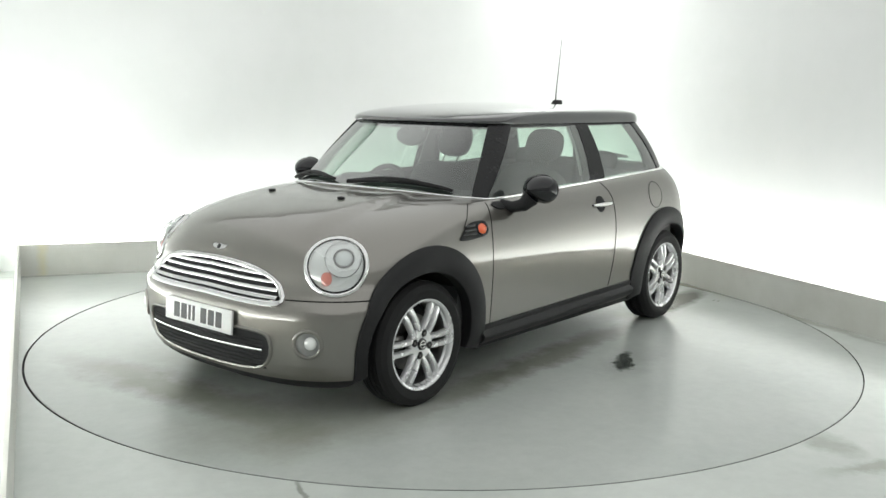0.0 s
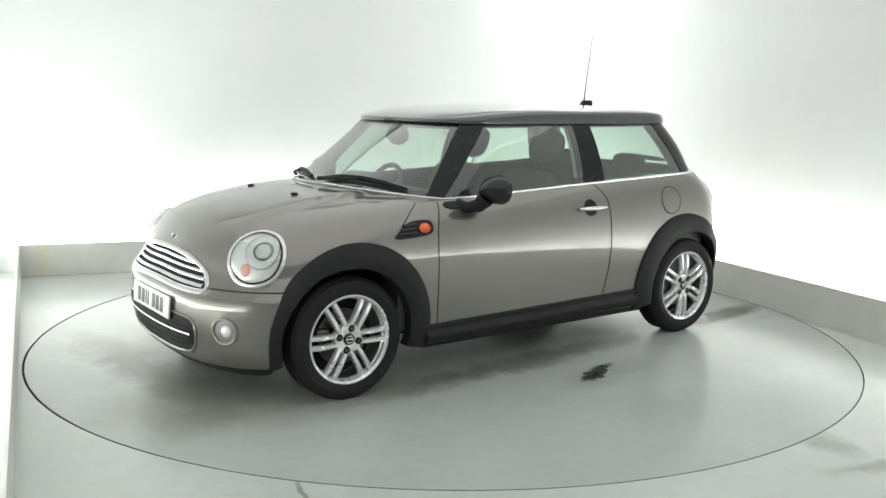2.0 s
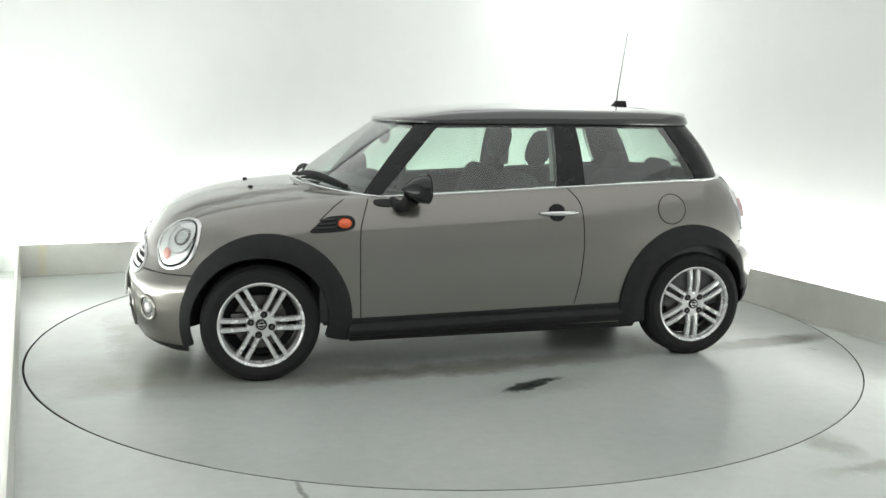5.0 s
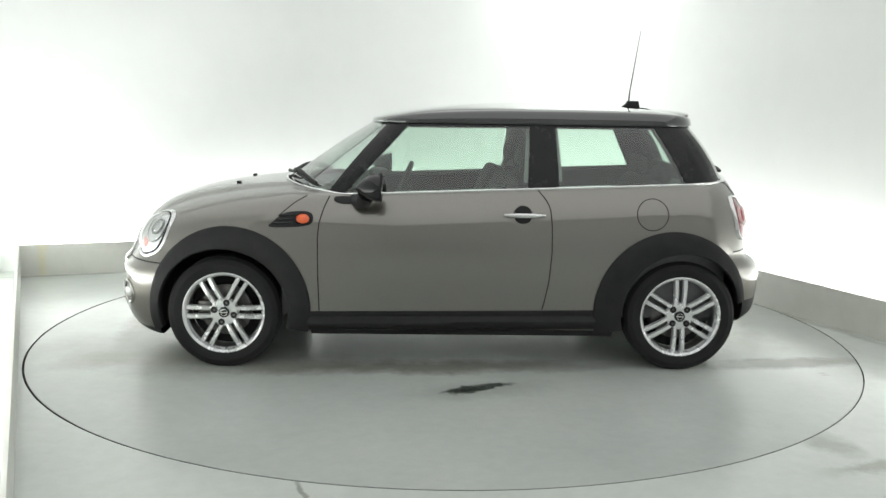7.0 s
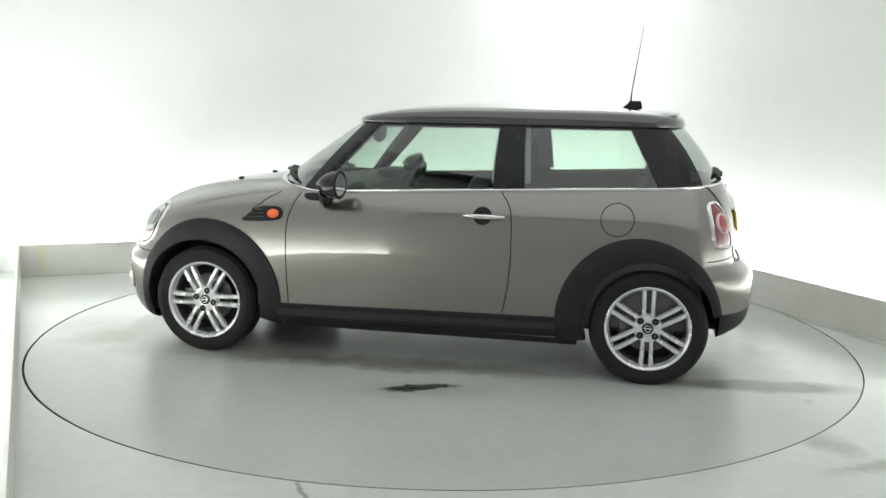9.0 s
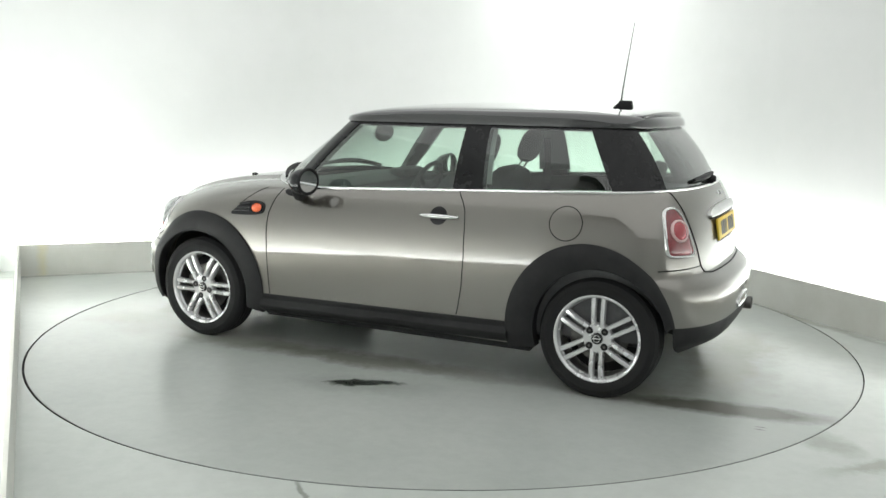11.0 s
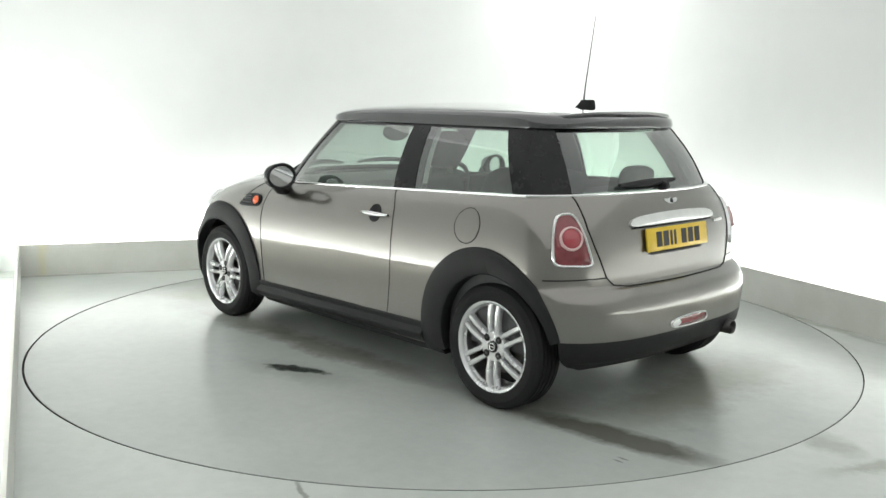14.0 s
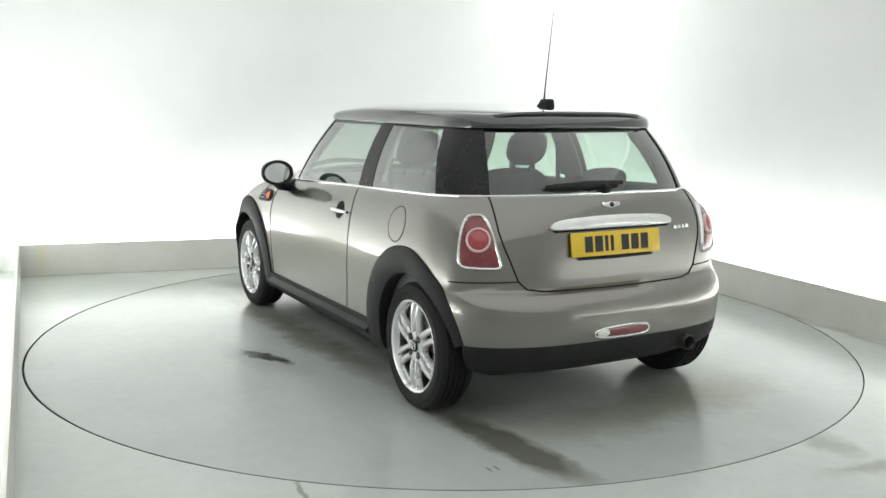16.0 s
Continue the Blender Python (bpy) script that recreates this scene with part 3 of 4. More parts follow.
def glasshouse(u, v, inset=0.0):
    """u: 0 windscreen middle, 1 its edge, 2 door glass front, 3 and 4 the middle pillar, 5 rear pillar, 6 rear glass edge, 7 its middle. v: 0 belt, 1 roof."""
    i = min(int(u), 6)
    t = u - i
    xl, yl = at_arc(LOW, LOW_STOPS[i] + (LOW_STOPS[i + 1] - LOW_STOPS[i]) * t)
    xt, yt = at_arc(TOP, TOP_STOPS[i] + (TOP_STOPS[i + 1] - TOP_STOPS[i]) * t)
    zl = low_z(xl, yl)
    side = min(max((abs(yl) - 0.3) / 0.3, 0), 1)
    puff = math.sin(math.pi * v) * (0.018 if u > 1.5 else 0.010)
    cx, cy = (xl + xt) / 2 + 0.3, (yl + yt) / 2
    n = Vector((0.0, 1.0, 0.25)) if 1.5 < u < 5.5 else (Vector((0.55, yl * 0.9, 0.6)) if u <= 1.5 else Vector((-0.9, yl * 0.9, 0.35)))
    n.normalize()
    p = Vector((xl + (xt - xl) * v, yl + (yt - yl) * v, zl + (EDGE_Z - zl) * v))
    return p + n * (puff - inset)


def house_panel(u0, u1, v0, v1, nu, nv, thick, mirror_join=False, inset=0.0):
    """A curved panel with thickness; mirror_join carries it across the middle."""
    def sheet(t):
        rows = []
        for j in range(nv + 1):
            v = v0 + (v1 - v0) * j / nv
            row = [glasshouse(u0 + (u1 - u0) * i / nu, v, t) for i in range(nu + 1)]
            if mirror_join:
                flip = [Vector((p.x, -p.y, p.z)) for p in row]
                row = flip[:0:-1] + row if u0 == 0 else row + flip[-2::-1]
            rows.append(row)
        return rows
    a, b = sheet(inset), sheet(inset + thick)
    bm = bmesh.new()
    grid_mesh(a, bm=bm)
    grid_mesh(b, bm=bm)
    loop_a = a[0] + [r[-1] for r in a[1:]] + a[-1][-2::-1] + [r[0] for r in a[-2:0:-1]]
    loop_b = b[0] + [r[-1] for r in b[1:]] + b[-1][-2::-1] + [r[0] for r in b[-2:0:-1]]
    grid_mesh([loop_a, loop_b], close_u=True, bm=bm)
    bmesh.ops.remove_doubles(bm, verts=bm.verts[:], dist=0.0004)
    return bm


def pane(name, u0, u1, v0, v1, nu, nv, joined, label, inset=0.004):
    """One sheet of glass."""
    rows = []
    for j in range(nv + 1):
        v = v0 + (v1 - v0) * j / nv
        row = [glasshouse(u0 + (u1 - u0) * i / nu, v, inset) for i in range(nu + 1)]
        if joined:
            flip = [Vector((p.x, -p.y, p.z)) for p in row]
            row = flip[:0:-1] + row if u0 == 0 else row + flip[-2::-1]
        rows.append(row)
    bm = grid_mesh(rows)
    obs = [part(name, bm, GLASS, car, label)] if joined else list(both_sides(name, bm, GLASS, car, label))
    for o in obs:
        o.visible_shadow = False
    return obs


pane("windscreen", 0, 1.0, 0.02, 0.965, 26, 14, True, "curved green-tinted windscreen", 0.006)
pane("door_window", 2.0, 3.0, 0.02, 0.94, 16, 8, False, "green-tinted side glass")
pane("rear_side_window", 4.0, 5.0, 0.02, 0.94, 16, 8, False, "green-tinted rear side glass")
pane("rear_window", 6.0, 7.0, 0.03, 0.95, 16, 10, True, "green-tinted heated rear glass", 0.006)
both_sides("front_pillar", house_panel(1.0, 2.0, 0.0, 1.0, 6, 10, 0.05), PILLAR_BLACK, car, "black windscreen pillar")
both_sides("middle_pillar", house_panel(2.97, 4.12, 0.0, 1.0, 6, 8, 0.05, inset=0.002), PILLAR_BLACK, car, "black door pillar")
both_sides("rear_pillar", house_panel(4.88, 6.0, 0.0, 1.0, 12, 8, 0.07), PILLAR_BLACK, car, "wide black rear pillar")
both_sides("window_head", house_panel(2.0, 5.0, 0.93, 1.01, 40, 2, 0.04, inset=0.003), BLACK_GLOSS, car, "black window head rail")
both_sides("pillar_trim", house_panel(2.95, 4.15, 0.12, 1.0, 6, 8, 0.008, inset=0.056), HEADLINING, car, "pale inner pillar trim")
part("windscreen_header", house_panel(0, 1.0, 0.955, 1.01, 26, 2, 0.04, True, inset=0.003), BLACK_GLOSS, car, "black header rail")
part("rear_header", house_panel(6.0, 7.0, 0.94, 1.01, 16, 2, 0.04, True, inset=0.003), BLACK_GLOSS, car)


def roof_rows(drop=0.0):
    rim = [(x, y) for x, y in evened([(x, y) for x, y in TOP], 90)]
    rows = []
    cx = -0.46
    for k, s in enumerate([1.0, 1.022, 1.026, 1.018, 1.0, 0.975, 0.94, 0.9, 0.85, 0.78, 0.68, 0.55, 0.4, 0.2, 0.01]):
        row = []
        for x, y in rim + [(x, -y) for x, y in rim[-2:0:-1]]:
            px, py = cx + (x - cx) * s, y * s
            if k == 0:
                z = EDGE_Z - 0.012
            elif k == 1:
                z = EDGE_Z - 0.010
            elif k == 2:
                z = EDGE_Z + 0.012
            elif k == 3:
                z = EDGE_Z + 0.040
            else:
                z = EDGE_Z + 0.056 + 0.038 * (1 - s * s) + 0.012 * (1 - s**16)
            if k > 1:
                z -= 0.042 * max((px + 0.35) / 0.8, 0) ** 2 * (1 if k > 3 else 0.7 if k == 3 else 0.35)
                z -= 0.012 * max((-px - 0.75) / 0.6, 0) ** 2
            row.append((px, py, z - drop))
        rows.append(row)
    return rows


part("roof", grid_mesh(roof_rows(), close_u=True), ROOF_BLACK, car, "gloss black painted roof", angle=60)
part("headlining", grid_mesh(roof_rows(0.035)[6:], close_u=True), HEADLINING, car, "pale fabric headlining")


# ---- wheels ----
def build_wheel(turn):
    w = new("wheel")
    w.parent = car
    w["label"] = "silver six twin-spoke alloy wheel with black tyre"
    hw = 0.0875
    prof = [(0.205, -hw + 0.012), (0.225, -hw), (0.262, -hw - 0.004), (0.288, -hw + 0.008), (0.299, -hw + 0.028)]
    tread = []
    for k in range(5):
        a = -hw + 0.030 + (2 * hw - 0.06) * k / 4
        b = a + (2 * hw - 0.06) / 4
        tread += [(TYRE_R, a), (TYRE_R, b - 0.008), (TYRE_R - 0.007, b - 0.007), (TYRE_R - 0.007, b - 0.001)] if k < 4 else [(TYRE_R, a)]
    prof = prof + tread + [(0.299, hw - 0.028), (0.288, hw - 0.008), (0.262, hw + 0.004), (0.225, hw), (0.205, hw - 0.012)]
    part("tyre", lathe(prof, 72), RUBBER, w, "black road tyre", angle=30)
    part("rim_barrel", lathe([(0.208, -0.085), (0.220, -0.080), (0.200, -0.06), (0.190, 0.0), (0.196, 0.050)], 72), BARREL, w, "dull grey inner barrel, darker than the rim")
    rim = lathe([(0.196, 0.050), (0.204, 0.066), (0.214, 0.074), (0.221, 0.079),
                 (0.222, 0.084), (0.217, 0.086), (0.209, 0.083), (0.204, 0.076), (0.201, 0.056)], 72)
    part("rim", rim, ALLOY, w, "silver alloy rim")
    for k in range(6):
        for side in (-1, 1):
            bm = bmesh.new()
            rows = []
            for i in range(9):
                s = i / 8
                r = 0.058 + (0.206 - 0.058) * s
                off = side * (0.0215 + 0.0035 * s)
                wd = 0.0100 + 0.0018 * s
                dep = 0.064 + 0.016 * math.sin(math.pi * (0.15 + 0.75 * s))
                rows.append([(r, dep - 0.030, off - wd * 1.15), (r, dep - 0.004, off - wd), (r, dep, off - wd * 0.7),
                             (r, dep, off + wd * 0.7), (r, dep - 0.004, off + wd), (r, dep - 0.030, off + wd * 1.15)])
            grid_mesh(rows, close_u=True, bm=bm)
            bmesh.ops.rotate(bm, verts=bm.verts[:], cent=(0, 0, 0), matrix=Matrix.Rotation(radians(turn + 60 * k), 3, "Y"))
            part("spoke", bm, ALLOY, w)
    hub = lathe([(0.001, 0.066), (0.03, 0.069), (0.054, 0.073), (0.070, 0.071), (0.077, 0.062), (0.077, 0.035)], 48)
    part("hub", hub, ALLOY, w)
    part("hub_cap", lathe([(0.0005, 0.0775), (0.022, 0.0775), (0.0275, 0.0755), (0.030, 0.066)], 32), BLACK_GLOSS, w, "black hub cap")
    bm = tube([(0.017 * math.cos(a), 0.0772, 0.017 * math.sin(a)) for a in np.linspace(0, 2 * math.pi, 25)[:-1]], 0.0022, 6, closed=True)
    box(bm, -0.021, 0.021, 0.0755, 0.0785, -0.0028, 0.0028, 0.0008)
    part("cap_emblem", bm, CHROME, w, "plain silver ring emblem")
    for k in range(4):
        a = radians(turn + 15 + 90 * k)
        c = (0.054 * math.cos(a), 0, 0.054 * math.sin(a))
        # flat black disc on the hub, coloured as the shade of a bolt hole
        part("bolt_recess_shade", lathe([(0.0005, 0.0738), (0.0180, 0.0738), (0.019, 0.068)], 16, centre=c), BLACK_AND_SHADE, w, "black disc for the shaded bolt recess")
        part("wheel_bolt", lathe([(0.0005, 0.0752), (0.0062, 0.0758), (0.007, 0.0737)], 6, centre=c), STEEL, w)
    part("brake_disc", lathe([(0.07, 0.0), (0.138, 0.0), (0.138, -0.02), (0.07, -0.02)], 48), STEEL, w, "steel brake disc")
    bm = bmesh.new()
    box(bm, 0.075, 0.15, -0.045, 0.028, -0.055, 0.055, 0.012)
    part("brake_caliper", bm, STEEL, w)
    # black disc closes off the wheel and stands for the shade inside
    part("wheel_shade_disc", lathe([(0.0005, -0.05), (0.195, -0.05)], 48), BLACK_AND_SHADE, w, "black disc that stands for shade behind the spokes")
    return w


wheel_front = build_wheel(0)
wheel_rear = build_wheel(30)
for w, x in ((wheel_front, AXLE), (wheel_rear, -AXLE)):
    w.matrix_basis = pose(x, WHEEL_Y, TYRE_R + FLOOR_Z - 0.002)
    copy_thing(w, pose(x, -WHEEL_Y, TYRE_R + FLOOR_Z - 0.002, 0, 0, 180))

# arch trims, liners and sills
def arch_outline(cx, r_x, r_top, n=44, end=189, start=-17):
    """From the foot in front, over the wheel, to the foot behind."""
    out = []
    for k in range(n + 1):
        a = radians(start + (end - start) * k / n)
        out.append((cx + r_x * math.cos(a), 0.305 + (r_top if math.sin(a) > 0 else r_x) * math.sin(a)))
    return out


for cx in (AXLE, -AXLE):
    outer = arch_outline(cx - 0.033 if cx > 0 else cx + 0.055, 0.432 if cx > 0 else 0.425, 0.452, end=196 if cx > 0 else 171, start=-17 if cx > 0 else -15)
    inner = arch_outline(cx, 0.345 if cx > 0 else 0.328, 0.332, end=196 if cx > 0 else 171, start=-17 if cx > 0 else -16)
    rows = []
    for k, (s, up) in enumerate([(0, -0.012), (0, 0.010), (0.06, 0.015), (0.5, 0.019), (0.94, 0.018), (1.0, 0.012)]):
        taper = [1 - (0.75 if cx < 0 else 0.3) * min(max((i / 44 - 0.75) / 0.2, 0), 1) for i in range(45)]
        rows.append([on_skin(a[0] + (b[0] - a[0]) * s, a[1] + (b[1] - a[1]) * s, "left", up * q)[0] for a, b, q in zip(outer, inner, taper)])
    rows.append([p + Vector((0, -0.06, 0)) for p in rows[-1]])
    bm = grid_mesh(rows)
    both_sides("wheel_arch_trim", bm, BLACK_PLASTIC, car, "black plastic wheel arch moulding")
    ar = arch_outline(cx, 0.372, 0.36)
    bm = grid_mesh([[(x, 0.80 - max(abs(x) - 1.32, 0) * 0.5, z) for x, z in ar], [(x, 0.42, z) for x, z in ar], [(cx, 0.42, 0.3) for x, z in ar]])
    both_sides("wheel_arch_liner", bm, BLACK_AND_SHADE, car, "dark wheel arch liner")

rows = []
xs = [0.786] + list(np.linspace(0.785, -0.765, 40))
for z, up in ((0.205, -0.05), (0.19, 0.0), (0.205, 0.012), (0.225, 0.024), (0.243, 0.030), (0.250, 0.028), (0.268, 0.006), (0.274, 0.004), (0.286, 0.009), (0.300, 0.007), (0.304, -0.006)):
    rows.append([on_skin(x, z + 0.020 * (0.75 - x) / 1.5, "left", up - (0.05 if i == 0 else 0))[0] for i, x in enumerate(xs)])
both_sides("sill_moulding", grid_mesh(rows), BLACK_PLASTIC, car, "black plastic sill moulding")

# ---- car details ----
def frame_at(p):
    """Axes on the body near p: to the side, up, and the way in."""
    hit, nor, _, _ = BODY_TREE.find_nearest(Vector(p))
    acc = Vector((0, 0, 0))
    for dx in (-0.05, 0, 0.05):
        for dz in (-0.05, 0, 0.05):
            h, n, _, _ = BODY_TREE.find_nearest(Vector(p) + Vector((dx, 0, dz)))
            n = n if n.dot(h - Vector((0, 0, 0.5))) > 0 else -n
            acc += n
    n = acc.normalized()
    a = Vector((-n.y, n.x, 0)).normalized()
    b = n.cross(a)
    return hit, a, b, n


class Local:
    """A square frame laid on the body at a point."""

    def __init__(self, p):
        self.o, self.a, self.b, self.n = frame_at(p)

    def flat(self, p):
        d = Vector(p) - self.o
        return d.dot(self.a), d.dot(self.b)

    def at(self, x, y, lift=0.0):
        start = self.o + self.a * x + self.b * y + self.n * 0.25
        hit, nor, _, _ = BODY_TREE.ray_cast(start, -self.n)
        if hit is None:
            hit, nor, _, _ = BODY_TREE.find_nearest(start - self.n * 0.25)
        return hit + self.n * lift

    def patch(self, outline, lift, edge=0.004, rings=8, dome=0.0):
        cx = sum(p[0] for p in outline) / len(outline)
        cy = sum(p[1] for p in outline) / len(outline)
        rows = []
        for k in range(rings + 1):
            s = max(k / rings, 0.002)
            rows.append([self.at(cx + (x - cx) * s, cy + (y - cy) * s, lift + dome * math.sqrt(max(1 - s * s, 0))) for x, y in outline])
        rows.append([self.at(x, y, lift - edge) for x, y in outline])
        return grid_mesh(rows, close_u=True)

    def band(self, outer, inner, lift, depth=0.008, puff=0.0, steps=4):
        rows = [[self.at(*p, lift - depth) for p in outer]]
        for k in range(steps + 1):
            s = k / steps
            rows.append([self.at(a[0] + (b[0] - a[0]) * s, a[1] + (b[1] - a[1]) * s, lift + puff * math.sin(math.pi * s)) for a, b in zip(outer, inner)])
        rows.append([self.at(*p, lift - depth) for p in inner])
        return grid_mesh(rows, close_u=True)


def rounded(pts, n=60, passes=2):
    """A closed outline with its corners eased."""
    p = [tuple(q) for q in pts]
    for _ in range(passes):
        out = []
        for i, a in enumerate(p):
            b = p[(i + 1) % len(p)]
            out += [(a[0] * 0.75 + b[0] * 0.25, a[1] * 0.75 + b[1] * 0.25), (a[0] * 0.25 + b[0] * 0.75, a[1] * 0.25 + b[1] * 0.75)]
        p = out
    return evened(p + [p[0]], n + 1)[:-1]


def shrunk(outline, d):
    """The outline drawn in by d along its own normals."""
    n = len(outline)
    area = sum(outline[i - 1][0] * outline[i][1] - outline[i][0] * outline[i - 1][1] for i in range(n))
    s = 1 if area > 0 else -1
    out = []
    for i, (x, y) in enumerate(outline):
        ax, ay = outline[i - 1]
        bx, by = outline[(i + 1) % n]
        tx, ty = bx - ax, by - ay
        q = math.hypot(tx, ty) or 1
        out.append((x - s * ty / q * d, y + s * tx / q * d))
    return out


def skin_bar(pts, way, half, lift, n=40, thick=0.010):
    """A flat moulding along a line on the body."""
    line = evened(pts, n)
    prof = [(-1, lift - thick), (-0.9, lift - 0.002), (-0.4, lift), (0.4, lift), (0.9, lift - 0.002), (1, lift - thick)]
    rows = []
    for k, up in prof:
        row = []
        for i, p in enumerate(line):
            a, b = line[max(i - 1, 0)], line[min(i + 1, n - 1)]
            tx, ty = b[0] - a[0], b[1] - a[1]
            q = math.hypot(tx, ty) or 1
            row.append(on_skin(p[0] - ty / q * half * k, p[1] + tx / q * half * k, way, up)[0])
        rows.append(row)
    return grid_mesh(rows)


def mirrored_outline(half):
    return half + [(-y, z) for y, z in half[::-1] if y > 1e-6]


GAP = material("dark_panel_gap", (0.006, 0.006, 0.006), 0.9)

# radiator grille: a black patch on the uncut body gives the opening's shade
g_out = rounded(mirrored_outline([(0.0, 0.690), (0.22, 0.682), (0.335, 0.662), (0.405, 0.637), (0.455, 0.602), (0.482, 0.568), (0.505, 0.540), (0.490, 0.513), (0.345, 0.511), (0.0, 0.518)]), 90)
grille = part("grille", skin_patch(shrunk(g_out, 0.012), "front", 0.002, rings=6), BLACK_AND_SHADE, car, "black patch for the shaded grille opening, with chrome bars")
part("grille_surround", skin_band(g_out, shrunk(g_out, 0.021), "front", 0.010, 0.012, 4, 0.006), CHROME, grille, "chrome grille surround")
for z, w in ((0.549, 0.462), (0.582, 0.448), (0.615, 0.418), (0.647, 0.345)):
    part("grille_bar", skin_bar([(-w, z - 0.004), (0, z + 0.004), (w, z - 0.004)], "front", 0.0078, 0.014, 44, 0.014), CHROME, grille)

# lower intake, a black patch for its shade, with its bright bar
l_out = rounded(mirrored_outline([(0.0, 0.412), (0.30, 0.412), (0.44, 0.404), (0.470, 0.360), (0.462, 0.280), (0.41, 0.222), (0.30, 0.202), (0.0, 0.192)]), 90)
intake = part("lower_intake", skin_patch(shrunk(l_out, 0.006), "front", 0.002, rings=6), BLACK_AND_SHADE, car, "black patch for the shaded lower intake")
part("intake_lip", skin_band(l_out, shrunk(l_out, 0.016), "front", 0.004, 0.010, 4, 0.006), PAINT, intake, "painted intake lip")
for z in (0.228, 0.248, 0.268, 0.288, 0.338, 0.358):
    part("intake_slat", skin_bar([(-0.42, z), (0, z), (0.42, z)], "front", 0.004, 0.006, 30, 0.008), BLACK_PLASTIC, intake)
part("intake_bar", skin_bar([(-0.42, 0.318), (0, 0.310), (0.42, 0.318)], "front", 0.006, 0.014, 40, 0.014), CHROME, intake, "chrome intake bar")


def number_plate(x, z, tilt, mat, face, label):
    """A plate with plain bars where its characters stand."""
    s = 1 if face > 0 else -1
    m = pose(x, 0, z, 0, tilt, 0)
    pl = part("number_plate", box(bmesh.new(), -0.006, 0.006, -0.26, 0.26, -0.0555, 0.0555, 0.004, m), mat, car, label)
    y = -0.186
    for i in range(7):
        w = 0.018 if i in (2, 3) else 0.044
        if i == 4:
            y += 0.032
        part("plate_bar", box(bmesh.new(), 0.006 * s, 0.0075 * s, y * s, (y + w) * s, -0.036, 0.036, 0.0, m), PLATE_INK, pl, smooth=False)
        y += w + 0.014
    return pl


number_plate(1.914, 0.418, -4, PLATE_WHITE, 1, "white front number plate with dark bars")
number_plate(-1.688, 0.797, 9, PLATE_YELLOW, -1, "yellow rear number plate with dark bars")

# fog lamps
fog = Local((1.79, 0.626, 0.362))
r1, r2 = oval(0, 0, 0.072, 0.070), oval(0, 0, 0.054, 0.053)
bm = fog.patch(r2, 0.001, rings=4)
f1 = both_sides("fog_lamp", bm, BARREL, car, "round fog lamp in a painted surround")
for par, bmx in zip(f1, (fog.band(r1, r2, 0.006, 0.010, 0.004), flipped(fog.band(r1, r2, 0.006, 0.010, 0.004)))):
    part("fog_lamp_ring", bmx, PAINT, par, "painted ring")
lens = oval(0.012, 0.004, 0.028, 0.030)
for par, bmx in zip(f1, (fog.patch(lens, 0.004, dome=0.016), flipped(fog.patch(lens, 0.004, dome=0.016)))):
    part("fog_lamp_lens", bmx, REFLECTOR, par, "clear silver lens")

# headlamps
head = Local((1.635, 0.645, 0.700))
ho, hm, hi, hl = oval(0, 0.002, 0.146, 0.150, 56), oval(0, 0.002, 0.126, 0.130, 56), oval(0, 0.002, 0.1225, 0.1265, 56), oval(0.030, 0.028, 0.078, 0.086, 40)
hs = both_sides("headlamp", head.patch(hm, 0.002, rings=8), REFLECTOR, car, "large round headlamp with chrome surround")


def pair_under(parents, name, maker, mat, label=""):
    a = maker()
    b = flipped(a)
    return [part(name, x, mat, p, label) for p, x in zip(parents, (a, b))]


pair_under(hs, "headlamp_surround", lambda: head.band(ho, hm, 0.007, 0.012, 0.006), CHROME, "chrome headlamp ring")
pair_under(hs, "headlamp_seal", lambda: head.band(hm, hi, 0.013, 0.014, 0.0), BLACK_PLASTIC, "thin black seal")
pair_under(hs, "headlamp_bowl", lambda: head.band(oval(0.030, 0.028, 0.083, 0.091, 40), hl, 0.012, 0.012, 0.004), CHROME, "bright inner ring")
pair_under(hs, "headlamp_projector", lambda: head.patch(oval(0.034, 0.030, 0.040, 0.040, 32), 0.006, dome=0.018), CLEAR)
pair_under(hs, "headlamp_shade", lambda: head.band(oval(0.034, 0.030, 0.048, 0.048, 32), oval(0.034, 0.030, 0.040, 0.040, 32), 0.010, 0.010, 0.003), STEEL)
pair_under(hs, "indicator_bulb", lambda: head.patch(oval(-0.040, -0.066, 0.025, 0.030, 28), 0.006, dome=0.012), PALE_ORANGE, "pale orange indicator")
for o in pair_under(hs, "headlamp_lens", lambda: head.patch(hi, 0.013, edge=0.002, dome=0.026), CLEAR, "clear domed lens"):
    o.visible_shadow = False

# badges, washer jets
def winged_badge(name, p, way, s):
    """Two stubby wings with a dark disc between them."""
    half = [(0.0, 0.016), (0.020, 0.010), (0.066, 0.014), (0.052, -0.006), (0.020, -0.010), (0.0, -0.016)]
    pts = half + [(-x, z) for x, z in half[-2:0:-1]]
    wings = part(name, skin_patch(rounded([(p[0] + x * s, p[1] + z * s) for x, z in pts], 48, 1), way, 0.006, 0.008, 4, 0.002), CHROME, car, "small chrome winged badge without lettering")
    part("badge_disc", skin_patch(oval(p[0], p[1], 0.013 * s, 0.012 * s, 24), way, 0.0095, 0.004, 3), BLACK_GLOSS, wings, "dark badge disc")


winged_badge("bonnet_badge", (0.0, 0.725), "front", 0.85)
winged_badge("tailgate_badge", (0.0, 0.965), "rear", 0.9)
